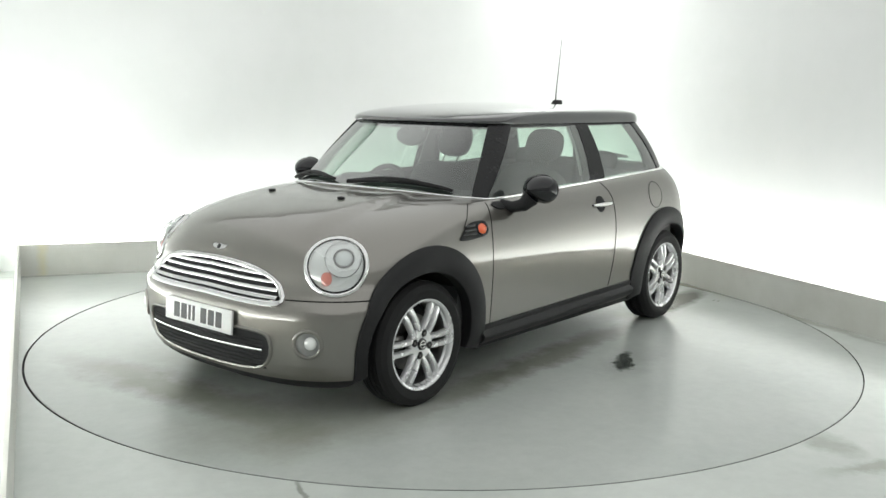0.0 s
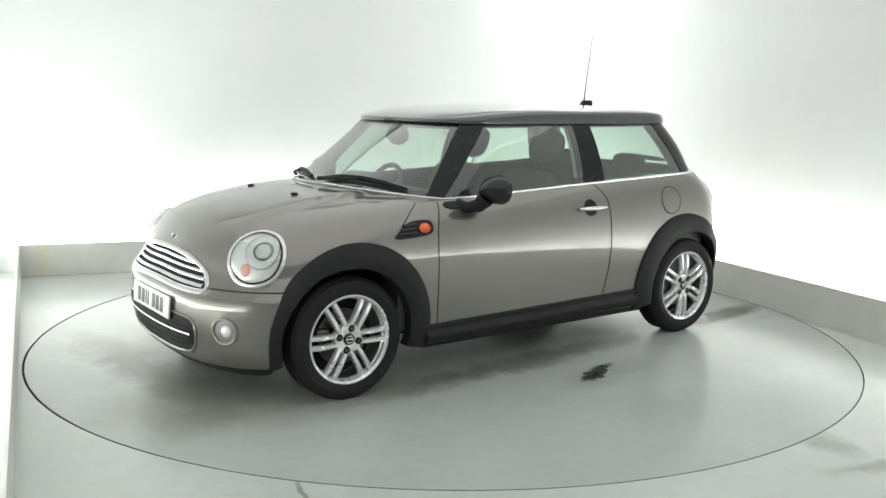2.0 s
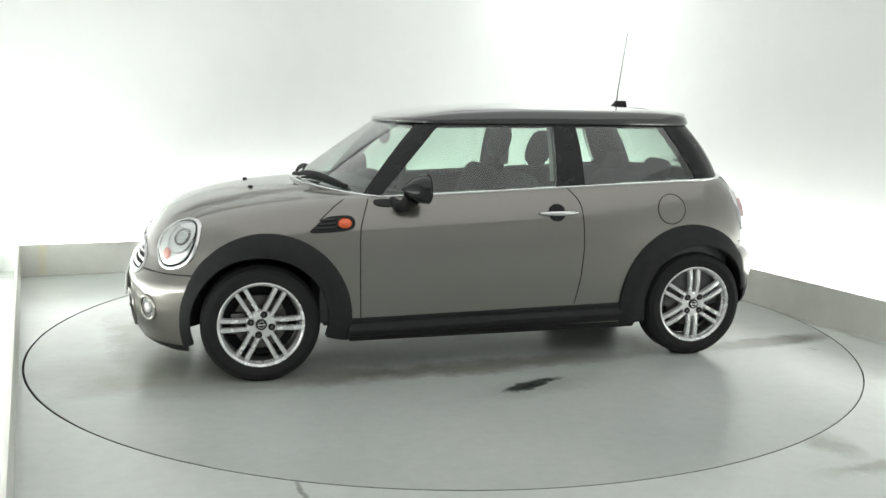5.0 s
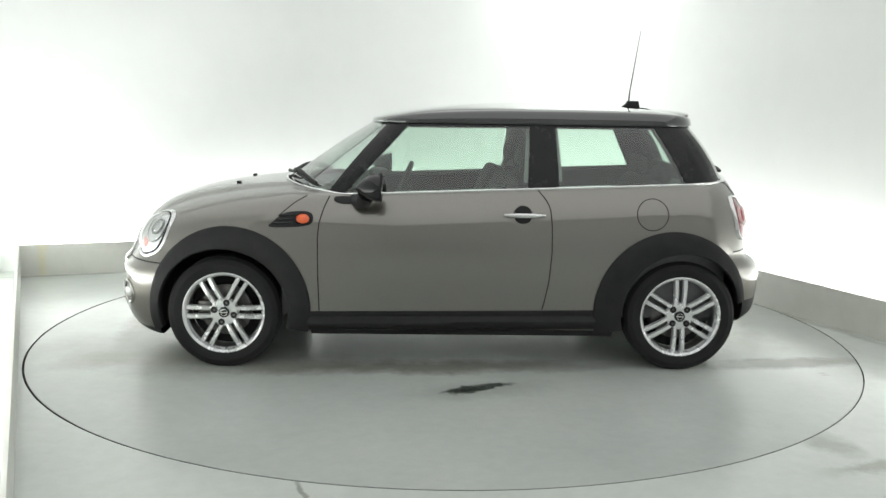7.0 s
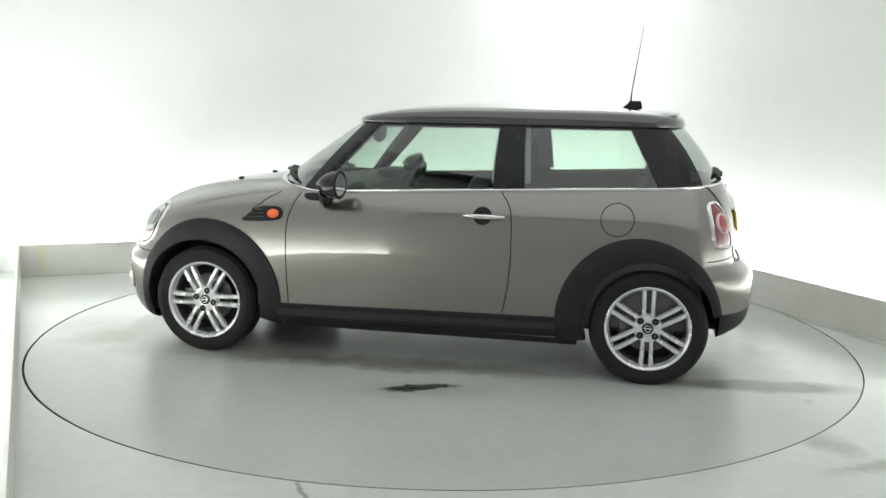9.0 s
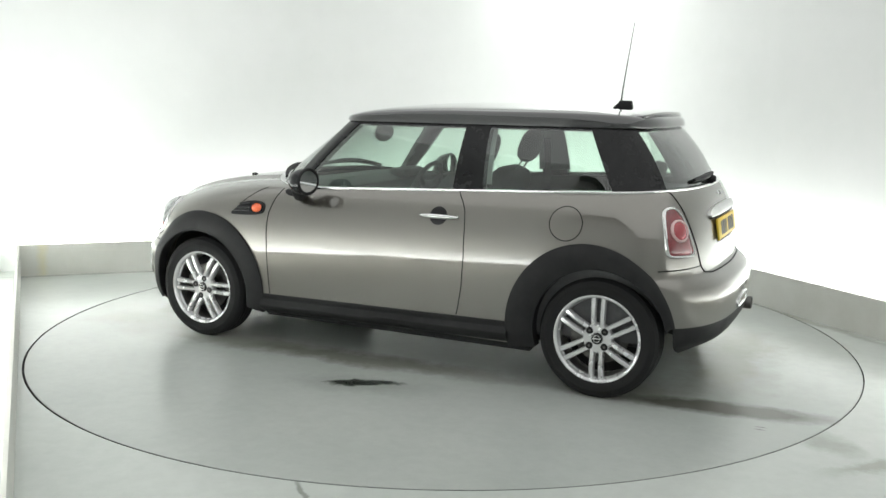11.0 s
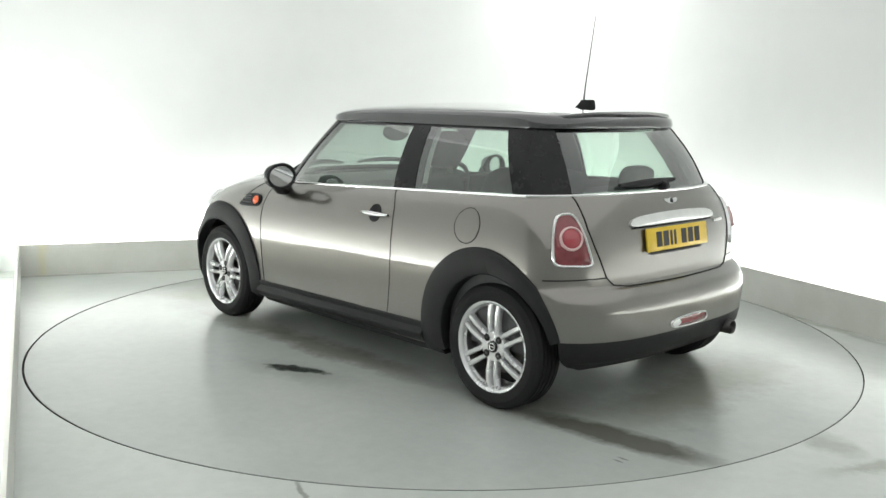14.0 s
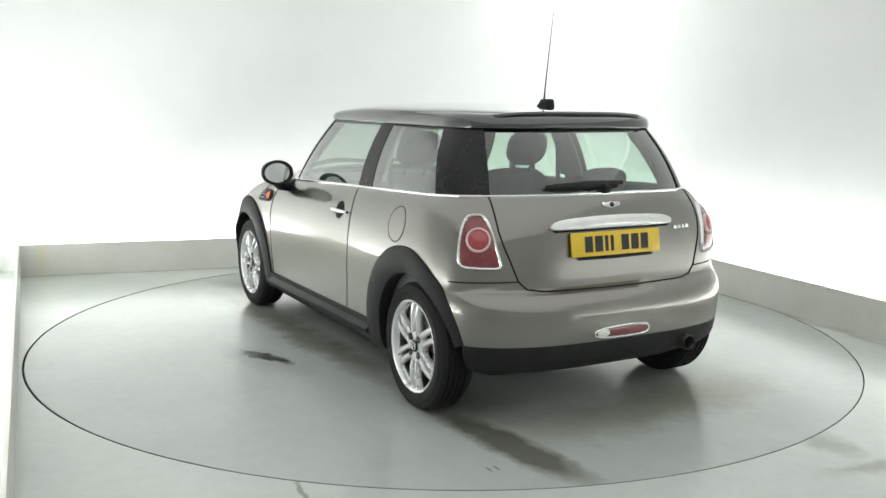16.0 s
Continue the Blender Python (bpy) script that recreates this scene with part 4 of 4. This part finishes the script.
for y in (0.265, -0.265):
    p, n = on_skin(1.242, y, "top", 0.0)
    bm = bmesh.new()
    box(bm, -0.013, 0.013, -0.016, 0.016, -0.002, 0.011, 0.004, Matrix.Translation(p))
    part("washer_jet", bm, BLACK_PLASTIC, car, "small black washer jet")

# panel gaps
def gap_pair(pts, way="left", r=0.0032, n=40):
    bm = skin_line(pts, way, r, -0.0004, n)
    both_sides("panel_gap", bm, GAP, car, "dark shut line")


gap_pair([(0.672, 0.915), (0.697, 0.86), (0.722, 0.78), (0.729, 0.70), (0.728, 0.50), (0.723, 0.305)])
gap_pair([(-0.445, 0.962), (-0.485, 0.915), (-0.507, 0.87), (-0.516, 0.78), (-0.518, 0.63), (-0.507, 0.48), (-0.485, 0.36), (-0.475, 0.325)])
gap_pair([(0.796, 0.914), (0.850, 0.885), (0.900, 0.845), (0.935, 0.815)], r=0.003)
gap_pair([(1.60, 0.547), (1.52, 0.547)], r=0.0035, n=8)
part("panel_gap", skin_line([(0.50, 0.546), (0.60, 0.547), (0.70, 0.547), (0.78, 0.547)], "front", 0.0035, -0.0004, 24), GAP, car, "dark shut line")
part("panel_gap", skin_line([(-0.50, 0.546), (-0.60, 0.547), (-0.70, 0.547), (-0.78, 0.547)], "front", 0.0035, -0.0004, 24), GAP, car, "dark shut line")
hatch_half = [(0.580, 1.008), (0.590, 0.93), (0.590, 0.87), (0.575, 0.80), (0.545, 0.72), (0.518, 0.648), (0.480, 0.612), (0.40, 0.602), (0.0, 0.598)]
part("tailgate_gap", skin_line(hatch_half + [(-y, z) for y, z in hatch_half[-2::-1]], "rear", 0.0042, 0.0, 120), GAP, car, "dark tailgate shut line")
bt = [(0.518, 0.648), (0.62, 0.647), (0.70, 0.647), (0.79, 0.646)]
part("bumper_gap", skin_line(bt, "rear", 0.0035, -0.0004, 24), GAP, car, "dark shut line")
part("bumper_gap", skin_line([(-y, z) for y, z in bt], "rear", 0.0035, -0.0004, 24), GAP, car, "dark shut line")

# fuel flap
fuel = oval(-1.055, 0.845, 0.084, 0.083, 44)
part("fuel_flap", skin_patch(shrunk(fuel, 0.003), "left", 0.0015, 0.003), PAINT, car, "round painted fuel flap")
part("fuel_flap_gap", skin_line(fuel + [fuel[0]], "left", 0.0026, -0.0002, 60, True), GAP, car, "dark round shut line")

# side repeaters in their black vents
rep = rounded([(1.005, 0.752), (0.955, 0.790), (0.912, 0.828), (0.85, 0.838), (0.775, 0.838), (0.752, 0.820), (0.752, 0.785), (0.775, 0.766), (0.85, 0.757)], 48)
rs = both_sides("side_vent", skin_patch(rep, "left", 0.006, 0.010, 6), BLACK_PLASTIC, car, "black fender vent with orange repeater")
pair_under(rs, "side_repeater", lambda: skin_patch(oval(0.806, 0.799, 0.035, 0.024, 32), "left", 0.010, 0.008, 6, 0.012), ORANGE, "orange repeater lamp")
for z0 in (0.776, 0.796, 0.816):
    pair_under(rs, "vent_slat", lambda: skin_bar([(0.965 - (z0 - 0.776) * 0.9, z0), (0.855, z0 + 0.004)], "left", 0.005, 0.013, 10, 0.010), BLACK_GLOSS)
pair_under(rs, "repeater_ring", lambda: skin_band(oval(0.806, 0.799, 0.042, 0.030, 32), oval(0.806, 0.799, 0.035, 0.024, 32), "left", 0.011, 0.008, 3, 0.003), BLACK_GLOSS)

# door handles: a black patch on the door skin stands for the cup's shade
def handle_grip():
    rows = []
    for i in range(21):
        s = i / 20
        x = -0.258 - 0.222 * s
        p, n = on_skin(x, 0.835, "left")
        out = 0.030 * math.sin(math.pi * min(max(s, 0.02), 0.98)) ** 0.35
        h = 0.0125 * math.sin(math.pi * min(max(s, 0.03), 0.97)) ** 0.3
        rows.append([p + Vector((0, out + 0.008 * math.cos(a), h * math.sin(a))) for a in np.linspace(0, 2 * math.pi, 13)[:-1]])
    return grid_mesh(rows, close_u=True)


cups = both_sides("door_handle", skin_patch(oval(-0.360, 0.836, 0.050, 0.047, 36), "left", 0.002, 0.004, 5), BLACK_AND_SHADE, car, "chrome grip over a black round patch for the shaded cup")
pair_under(cups, "handle_grip", handle_grip, CHROME, "chrome grip")

# bright belt line all round
belt = []
for i in range(141):
    u = 7 * i / 140
    p = glasshouse(u, 0.0)
    belt.append(p + Vector((p.x * 0.0, 0, 0)))
loop = belt + [Vector((p.x, -p.y, p.z)) for p in belt[-2:0:-1]]
rows = []
for dz, out in ((-0.010, -0.012), (-0.009, 0.006), (-0.004, 0.010), (0.003, 0.010), (0.007, 0.006), (0.008, -0.02)):
    row = []
    for p in loop:
        d = Vector((p.x - max(min(p.x, 0.35), -1.1), p.y, 0))
        d.normalize()
        row.append(p + d * (out + 0.010) + Vector((0, 0, dz)))
    rows.append(row)
part("belt_moulding", grid_mesh(rows, close_u=True), CHROME, car, "bright chrome belt line")
# black scuttle between bonnet and glass
rows = []
for out, dz in ((0.014, -0.006), (-0.06, 0.0), (-0.12, 0.02)):
    row = []
    for i in range(41):
        y = -0.66 + 1.32 * i / 40
        u = 1.0 * abs(y) / 0.66
        p = glasshouse(u, 0.0)
        row.append(Vector((p.x + out, math.copysign(p.y, y), p.z - 0.004 + dz)))
    rows.append(row)
part("scuttle", grid_mesh(rows), BLACK_PLASTIC, car, "black scuttle panel")

# wipers
def wiper_on_glass(name, spots, radius, lift, label):
    pts = []
    for y_sign, u, v in spots:
        p = glasshouse(u, v, -lift)
        pts.append(Vector((p.x, p.y * y_sign, p.z)))
    return pts


for a, b in ((0.86, 0.05), (-0.12, -0.82)):
    us = np.linspace(a, b, 12)
    blade = [(1 if u > 0 else -1, abs(u), 0.055 + 0.055 * math.sin(math.pi * i / 11)) for i, u in enumerate(us)]
    w = part("windscreen_wiper", tube(wiper_on_glass("w", blade, 0, 0.012, ""), [0.008 + 0.008 * math.sin(math.pi * i / 11) for i in range(12)], 8), BLACK_PLASTIC, car, "black wiper arm and blade")
    arm = [(1 if u > 0 else -1, abs(u), 0.02 + 0.06 * i / 7) for i, u in enumerate(np.linspace(b, (a + b) / 2, 8))]
    part("wiper_arm", tube(wiper_on_glass("a", arm, 0, 0.026, ""), [0.012 - 0.0008 * i for i in range(8)], 8), BLACK_PLASTIC, w)
rw = [(-1 if y < 0 else 1, 7 - abs(y) * 1.0, 0.10 + 0.10 * max(0, (0.5 - y)) * 0.5) for y in np.linspace(0.55, -0.19, 14)]
w = part("rear_wiper", tube(wiper_on_glass("r", rw, 0, 0.012, ""), [0.009 + 0.009 * math.sin(math.pi * i / 13) for i in range(14)], 8), BLACK_PLASTIC, car, "black rear wiper")
p = glasshouse(7.0, 0.06, -0.012)
part("wiper_pivot", lathe([(0.001, 0.024), (0.016, 0.021), (0.022, 0.0), (0.022, -0.02)], 20, axis="x", centre=(0, 0, 0)), BLACK_PLASTIC, w).matrix_basis = pose(p.x - 0.004, 0, p.z, 0, 180, 0)

# door mirrors
MIR = Vector((0.455, 0.900, 0.980))


def mirror_head():
    rows = []
    for i in range(13):
        s = i / 12
        ang = math.pi * (0.0 + 0.56 * s)
        k = math.sin(max(ang, 0.03)) ** 0.75
        x = 0.070 - 0.130 * s
        rows.append([MIR + Vector((x, 0.098 * k * math.copysign(abs(math.cos(a)) ** 0.85, math.cos(a)), 0.073 * k * math.copysign(abs(math.sin(a)) ** 0.85, math.sin(a)))) for a in np.linspace(0, 2 * math.pi, 33)[:-1]])
    return grid_mesh(rows, close_u=True)


ms = both_sides("door_mirror", mirror_head(), BLACK_GLOSS, car, "rounded gloss black door mirror")
def mirror_disc():
    bm = bmesh.new()
    ring = [bm.verts.new(MIR + Vector((-0.058, 0.082 * math.cos(a), 0.060 * math.sin(a)))) for a in np.linspace(0, 2 * math.pi, 41)[:-1]]
    bm.faces.new(ring)
    bmesh.ops.rotate(bm, verts=bm.verts[:], cent=MIR, matrix=Matrix.Rotation(radians(-9), 3, "Z"))
    return bm


pair_under(ms, "mirror_glass", mirror_disc, MIRROR_GLASS, "silvered mirror glass")
pair_under(ms, "mirror_rim", lambda: tube([MIR + Vector((-0.060, 0.091 * math.cos(a), 0.068 * math.sin(a))) for a in np.linspace(0, 2 * math.pi, 41)[:-1]], 0.009, 8, closed=True), BLACK_PLASTIC)
pair_under(ms, "mirror_foot", lambda: tube([(0.545, 0.735, 0.900), (0.515, 0.795, 0.885), (0.490, 0.845, 0.897), (0.468, 0.880, 0.940)], [0.028, 0.030, 0.036, 0.048], 14), BLACK_PLASTIC, "black mirror foot")
pair_under(ms, "mirror_sail", lambda: skin_patch(rounded([(0.66, 0.912), (0.53, 0.914), (0.50, 0.90), (0.54, 0.878), (0.63, 0.88)], 30), "left", 0.006, 0.010, 4), BLACK_PLASTIC)

# tail lamps
tl = Local((-1.569, 0.674, 0.829))
corner_pts = [(-1.500, 0.721, 0.905), (-1.495, 0.69, 0.938), (-1.532, 0.632, 0.945), (-1.570, 0.612, 0.899), (-1.605, 0.598, 0.80), (-1.633, 0.582, 0.714), (-1.628, 0.604, 0.695), (-1.59, 0.68, 0.697), (-1.544, 0.752, 0.702), (-1.526, 0.760, 0.739), (-1.509, 0.743, 0.839)]
t_out = rounded([tl.flat(p) for p in corner_pts], 64, 2)
ts = both_sides("tail_lamp", tl.patch(shrunk(t_out, 0.008), 0.004, 0.006, 8, 0.010), RED, car, "upright red tail lamp with chrome surround")
pair_under(ts, "tail_lamp_surround", lambda: tl.band(t_out, shrunk(t_out, 0.014), 0.010, 0.014, 0.006), CHROME, "chrome lamp surround")
cc = tl.flat((-1.569, 0.676, 0.829))
c1, c2 = oval(cc[0], cc[1], 0.056, 0.056, 40), oval(cc[0], cc[1], 0.044, 0.044, 40)
pair_under(ts, "lamp_ring", lambda: tl.band(c1, c2, 0.019, 0.012, 0.006), RED_CLEAR, "pale clear ring")
pair_under(ts, "lamp_bulb", lambda: tl.patch(c2, 0.018, 0.010, 6, 0.010), BRIGHT_RED, "bright red round lens")

# tailgate handle, lower swage, bumper lamp, valance, exhaust
h_out = rounded([(-0.362, 0.872), (-0.340, 0.898), (-0.25, 0.914), (0.0, 0.921), (0.25, 0.914), (0.340, 0.898), (0.362, 0.872), (0.33, 0.863), (0.0, 0.866), (-0.33, 0.863)], 80)
part("tailgate_handle", skin_patch(h_out, "rear", 0.016, 0.020, 8, 0.007), SATIN, car, "broad chrome tailgate handle")
# a raised black bar draws the shade along the handle's lower edge
part("handle_shade", skin_bar([(-0.335, 0.859), (0, 0.861), (0.335, 0.859)], "rear", 0.005, 0.008, 30, 0.010), BLACK_AND_SHADE, car, "black bar for the shade under the handle")
part("plate_lamp_strip", skin_bar([(-0.22, 0.733), (0, 0.731), (0.22, 0.733)], "rear", 0.008, 0.006, 20, 0.008), BLACK_PLASTIC, car)
b_out = rounded([(-0.125, 0.425), (-0.085, 0.440), (0.085, 0.440), (0.180, 0.430), (0.205, 0.410), (0.180, 0.385), (0.085, 0.378), (-0.085, 0.378), (-0.125, 0.392)], 60)
bl = part("bumper_lamp", skin_patch(shrunk(b_out, 0.008), "rear", 0.003, 0.004, 6, 0.004), RED, car, "red bumper lamp in a chrome surround")
part("bumper_lamp_surround", skin_band(b_out, shrunk(b_out, 0.010), "rear", 0.007, 0.010, 3, 0.004), CHROME, bl, "chrome surround")
part("reversing_lamp", skin_patch(oval(0.145, 0.409, 0.034, 0.018, 24), "rear", 0.008, 0.006, 4, 0.003), REFLECTOR, bl, "clear lens")
ex = lathe([(0.030, 0.10), (0.031, -0.06), (0.034, -0.064), (0.037, -0.058), (0.037, 0.10)], 28, axis="x")
e = part("exhaust", ex, STEEL, car, "steel exhaust tailpipe")
e.matrix_basis = pose(-1.738, -0.385, 0.302)
part("exhaust_bore", lathe([(0.0005, -0.02), (0.030, -0.02)], 24, axis="x"), BLACK_AND_SHADE, e)

# roof spoiler and aerial
rows = []
for k, (dx, dz) in enumerate([(0.06, -0.030), (0.0, -0.008), (-0.040, 0.022), (-0.056, 0.040), (-0.066, 0.062), (-0.060, 0.070), (-0.01, 0.077), (0.05, 0.082), (0.16, 0.087), (0.17, 0.03)]):
    row = []
    for i in range(49):
        y = -0.505 + 1.01 * i / 48
        q = abs(y) / 0.505
        back = -1.300 + 0.035 * q**2 + 0.14 * max(q - 0.8, 0) ** 2 / 0.04 * 0.55
        row.append((back + dx * (1 - 0.35 * q**6), y * (1 - 0.0 * k), 1.318 + dz * (1 - 0.35 * q**4) - 0.004 * q**2))
    rows.append(row)
bm = grid_mesh(rows, close_v=True)
part("roof_spoiler", bm, ROOF_BLACK, car, "gloss black roof spoiler")
bm = bmesh.new()
box(bm, -1.150, -1.030, -0.022, 0.022, 1.388, 1.446, 0.012)
for v in bm.verts:
    if v.co.z > 1.43:
        v.co.x = -1.106 + (v.co.x + 1.09) * 0.62
ab = part("aerial_base", bm, BLACK_PLASTIC, car, "black aerial foot")
part("aerial_rod", tube([(-1.080, 0, 1.42), (-1.086, 0, 1.50), (-1.136, 0, 1.868)], [0.0055, 0.0034, 0.0016], 8), BLACK_PLASTIC, ab, "thin black aerial rod")

# cabin
rows = []
for z, d in ((0.26, 0.06), (0.60, 0.055), (0.80, 0.06), (0.900, 0.065), (0.912, 0.04)):
    row = []
    for x, y, zz in full(ring_points(max(z, 0.27))):
        r = math.hypot(x, y)
        row.append((max(min(x * (1 - d / 1.6), 0.93), -1.50), y * (1 - d / 0.8), zz if z > 0.3 else 0.27))
    rows.append(row)
part("cabin_lining", grid_mesh(rows, close_u=True), TRIM_GREY, car, "dark grey door and side lining")
bm = bmesh.new()
box(bm, -1.45, 0.9, -0.70, 0.70, 0.24, 0.275)
part("cabin_floor", bm, CLOTH, car, "dark carpet", smooth=False)
bm = grid_mesh([[(x, y * w, z) for y in np.linspace(-0.66, 0.66, 25)] for x, z, w in ((0.92, 0.925, 0.72), (0.78, 0.945, 0.88), (0.62, 0.955, 0.98), (0.50, 0.948, 1.0), (0.43, 0.915, 1.0), (0.41, 0.82, 1.0), (0.46, 0.62, 1.0), (0.55, 0.45, 1.0))])
part("dashboard", bm, TRIM_GREY, car, "dark grey dashboard")
bm = bmesh.new()
box(bm, 0.40, 0.52, -0.50, -0.22, 0.93, 0.985, 0.02)
part("instrument_hood", bm, TRIM_GREY, car)
sw = part("steering_wheel", tube([(0, 0.182 * math.cos(a), 0.182 * math.sin(a)) for a in np.linspace(0, 2 * math.pi, 41)[:-1]], 0.016, 10, closed=True), TRIM_GREY, car, "dark steering wheel")
sw.matrix_basis = pose(0.315, -0.345, 0.855, 0, -24, 0)
bm = lathe([(0.001, 0.02), (0.05, 0.016), (0.062, -0.01), (0.05, -0.06)], 24, axis="x")
part("wheel_boss", bm, TRIM_GREY, sw)
for a in (0, 120, 240):
    bm = bmesh.new()
    box(bm, -0.012, 0.008, 0.04, 0.178, -0.016, 0.016, 0.006, pose(0, 0, 0, a + 150 - 120, 0, 0))
    part("wheel_spoke", bm, TRIM_GREY, sw)
bm = lathe([(0.001, -0.012), (0.050, -0.012), (0.058, 0.0), (0.052, 0.016), (0.02, 0.028), (0.001, 0.03)], 32, axis="x")
for v in bm.verts:
    v.co.y *= 1.95
rv = part("rear_view_mirror", bm, TRIM_GREY, car, "oval interior mirror")
rv.matrix_basis = pose(0.43, 0.0, 1.225, 0, -6, 0)
part("mirror_stalk", tube([(0.02, 0, 0.03), (0.035, 0, 0.065), (0.02, 0, 0.085)], 0.011, 8), TRIM_GREY, rv)


def cushion(sx, sy, sz, power=0.28, n=20):
    """A stuffed pad: a box with well rounded sides."""
    rows = []
    for i in range(13):
        b = -math.pi / 2 + math.pi * i / 12
        cz, sz_ = abs(math.cos(b)) ** power, math.copysign(abs(math.sin(b)) ** power, math.sin(b))
        rows.append([(sx / 2 * max(cz, 0.01) * math.copysign(abs(math.cos(a)) ** power, math.cos(a)), sy / 2 * max(cz, 0.01) * math.copysign(abs(math.sin(a)) ** power, math.sin(a)), sz / 2 * sz_)
                     for a in [2 * math.pi * (k + 0.5) / n for k in range(n)]])
    return grid_mesh(rows, close_u=True)


def seat(y):
    s = part("front_seat", cushion(0.50, 0.50, 0.17), CLOTH, car, "charcoal cloth front seat with tall headrest")
    s.matrix_basis = pose(0.10, y, 0.475, 0, -8, 0)
    b = part("seat_back", cushion(0.15, 0.49, 0.60, 0.42), CLOTH, s)
    b.matrix_basis = pose(-0.275, 0, 0.305, 0, -12, 0)
    h = part("headrest", cushion(0.10, 0.27, 0.215, 0.75), CLOTH, s, "rounded cloth headrest")
    h.matrix_basis = pose(-0.42, 0, 0.752, 0, -12, 0)
    for k in (-0.06, 0.06):
        part("headrest_post", tube([(-0.365, k, 0.58), (-0.42, k, 0.70)], 0.006, 6), STEEL, s)


seat(0.36)
seat(-0.36)
bench = part("rear_bench", cushion(0.46, 1.06, 0.16), CLOTH, car, "charcoal cloth rear bench")
bench.matrix_basis = pose(-0.86, 0, 0.48)
b = part("bench_back", cushion(0.14, 1.06, 0.52, 0.4), CLOTH, bench)
b.matrix_basis = pose(-0.295, 0, 0.26, 0, -16, 0)
for y in (0.29, -0.29):
    h = part("rear_headrest", cushion(0.09, 0.26, 0.13, 0.6), CLOTH, bench)
    h.matrix_basis = pose(-0.37, y, 0.555, 0, -14, 0)
bm = bmesh.new()
box(bm, -1.47, -1.22, -0.56, 0.56, 0.935, 0.955, 0.006)
part("parcel_shelf", bm, TRIM_GREY, car, "dark parcel shelf")
for y in (0.56, -0.56):
    belt_pts = [(-0.46, y * 0.99, 1.20), (-0.47, y * 1.0, 0.95), (-0.44, y, 0.60)]
    bm = grid_mesh([[Vector(p) + Vector((d, 0, 0)) for p in belt_pts] for d in (-0.022, 0.022)])
    bmesh.ops.solidify(bm, geom=bm.faces[:], thickness=0.002)
    part("seat_belt", bm, CLOTH, car, "dark seat belt")
# valance step, small badge bars on the tailgate
for k in range(4):
    y = -0.378 - k * 0.030
    part("badge_bar", skin_bar([(y, 0.846), (y - 0.022, 0.842)], "rear", 0.009, 0.004, 4, 0.004), CHROME, car, "small chrome badge bar")

rows = []
for r in (0.001, 0.012, 0.019):
    rows.append([glasshouse(0.90 + r / 0.7 * math.cos(a), 0.86 + r / 0.48 * math.sin(a), 0.008) for a in np.linspace(0, 2 * math.pi, 25)[:-1]])
part("windscreen_sticker", grid_mesh(rows, close_u=True), PLATE_WHITE, car, "small round white sticker")


def motions():
    """The turntable turns evenly, and the car stands on it."""
    table_rows, car_rows = [], []
    for k in range(33):
        t = 0.5 * k
        deg = TURN_START + TURN_SPEED * t
        c, s = math.cos(radians(deg)), math.sin(radians(deg))
        table_rows.append((t, pose(0, 0, FLOOR_Z, 0, 0, deg)))
        car_rows.append((t, pose(c * CAR_OFF[0] - s * CAR_OFF[1], s * CAR_OFF[0] + c * CAR_OFF[1], 0, 0, 0, deg)))
    walk(turntable, table_rows)
    walk(car, car_rows)


motions()
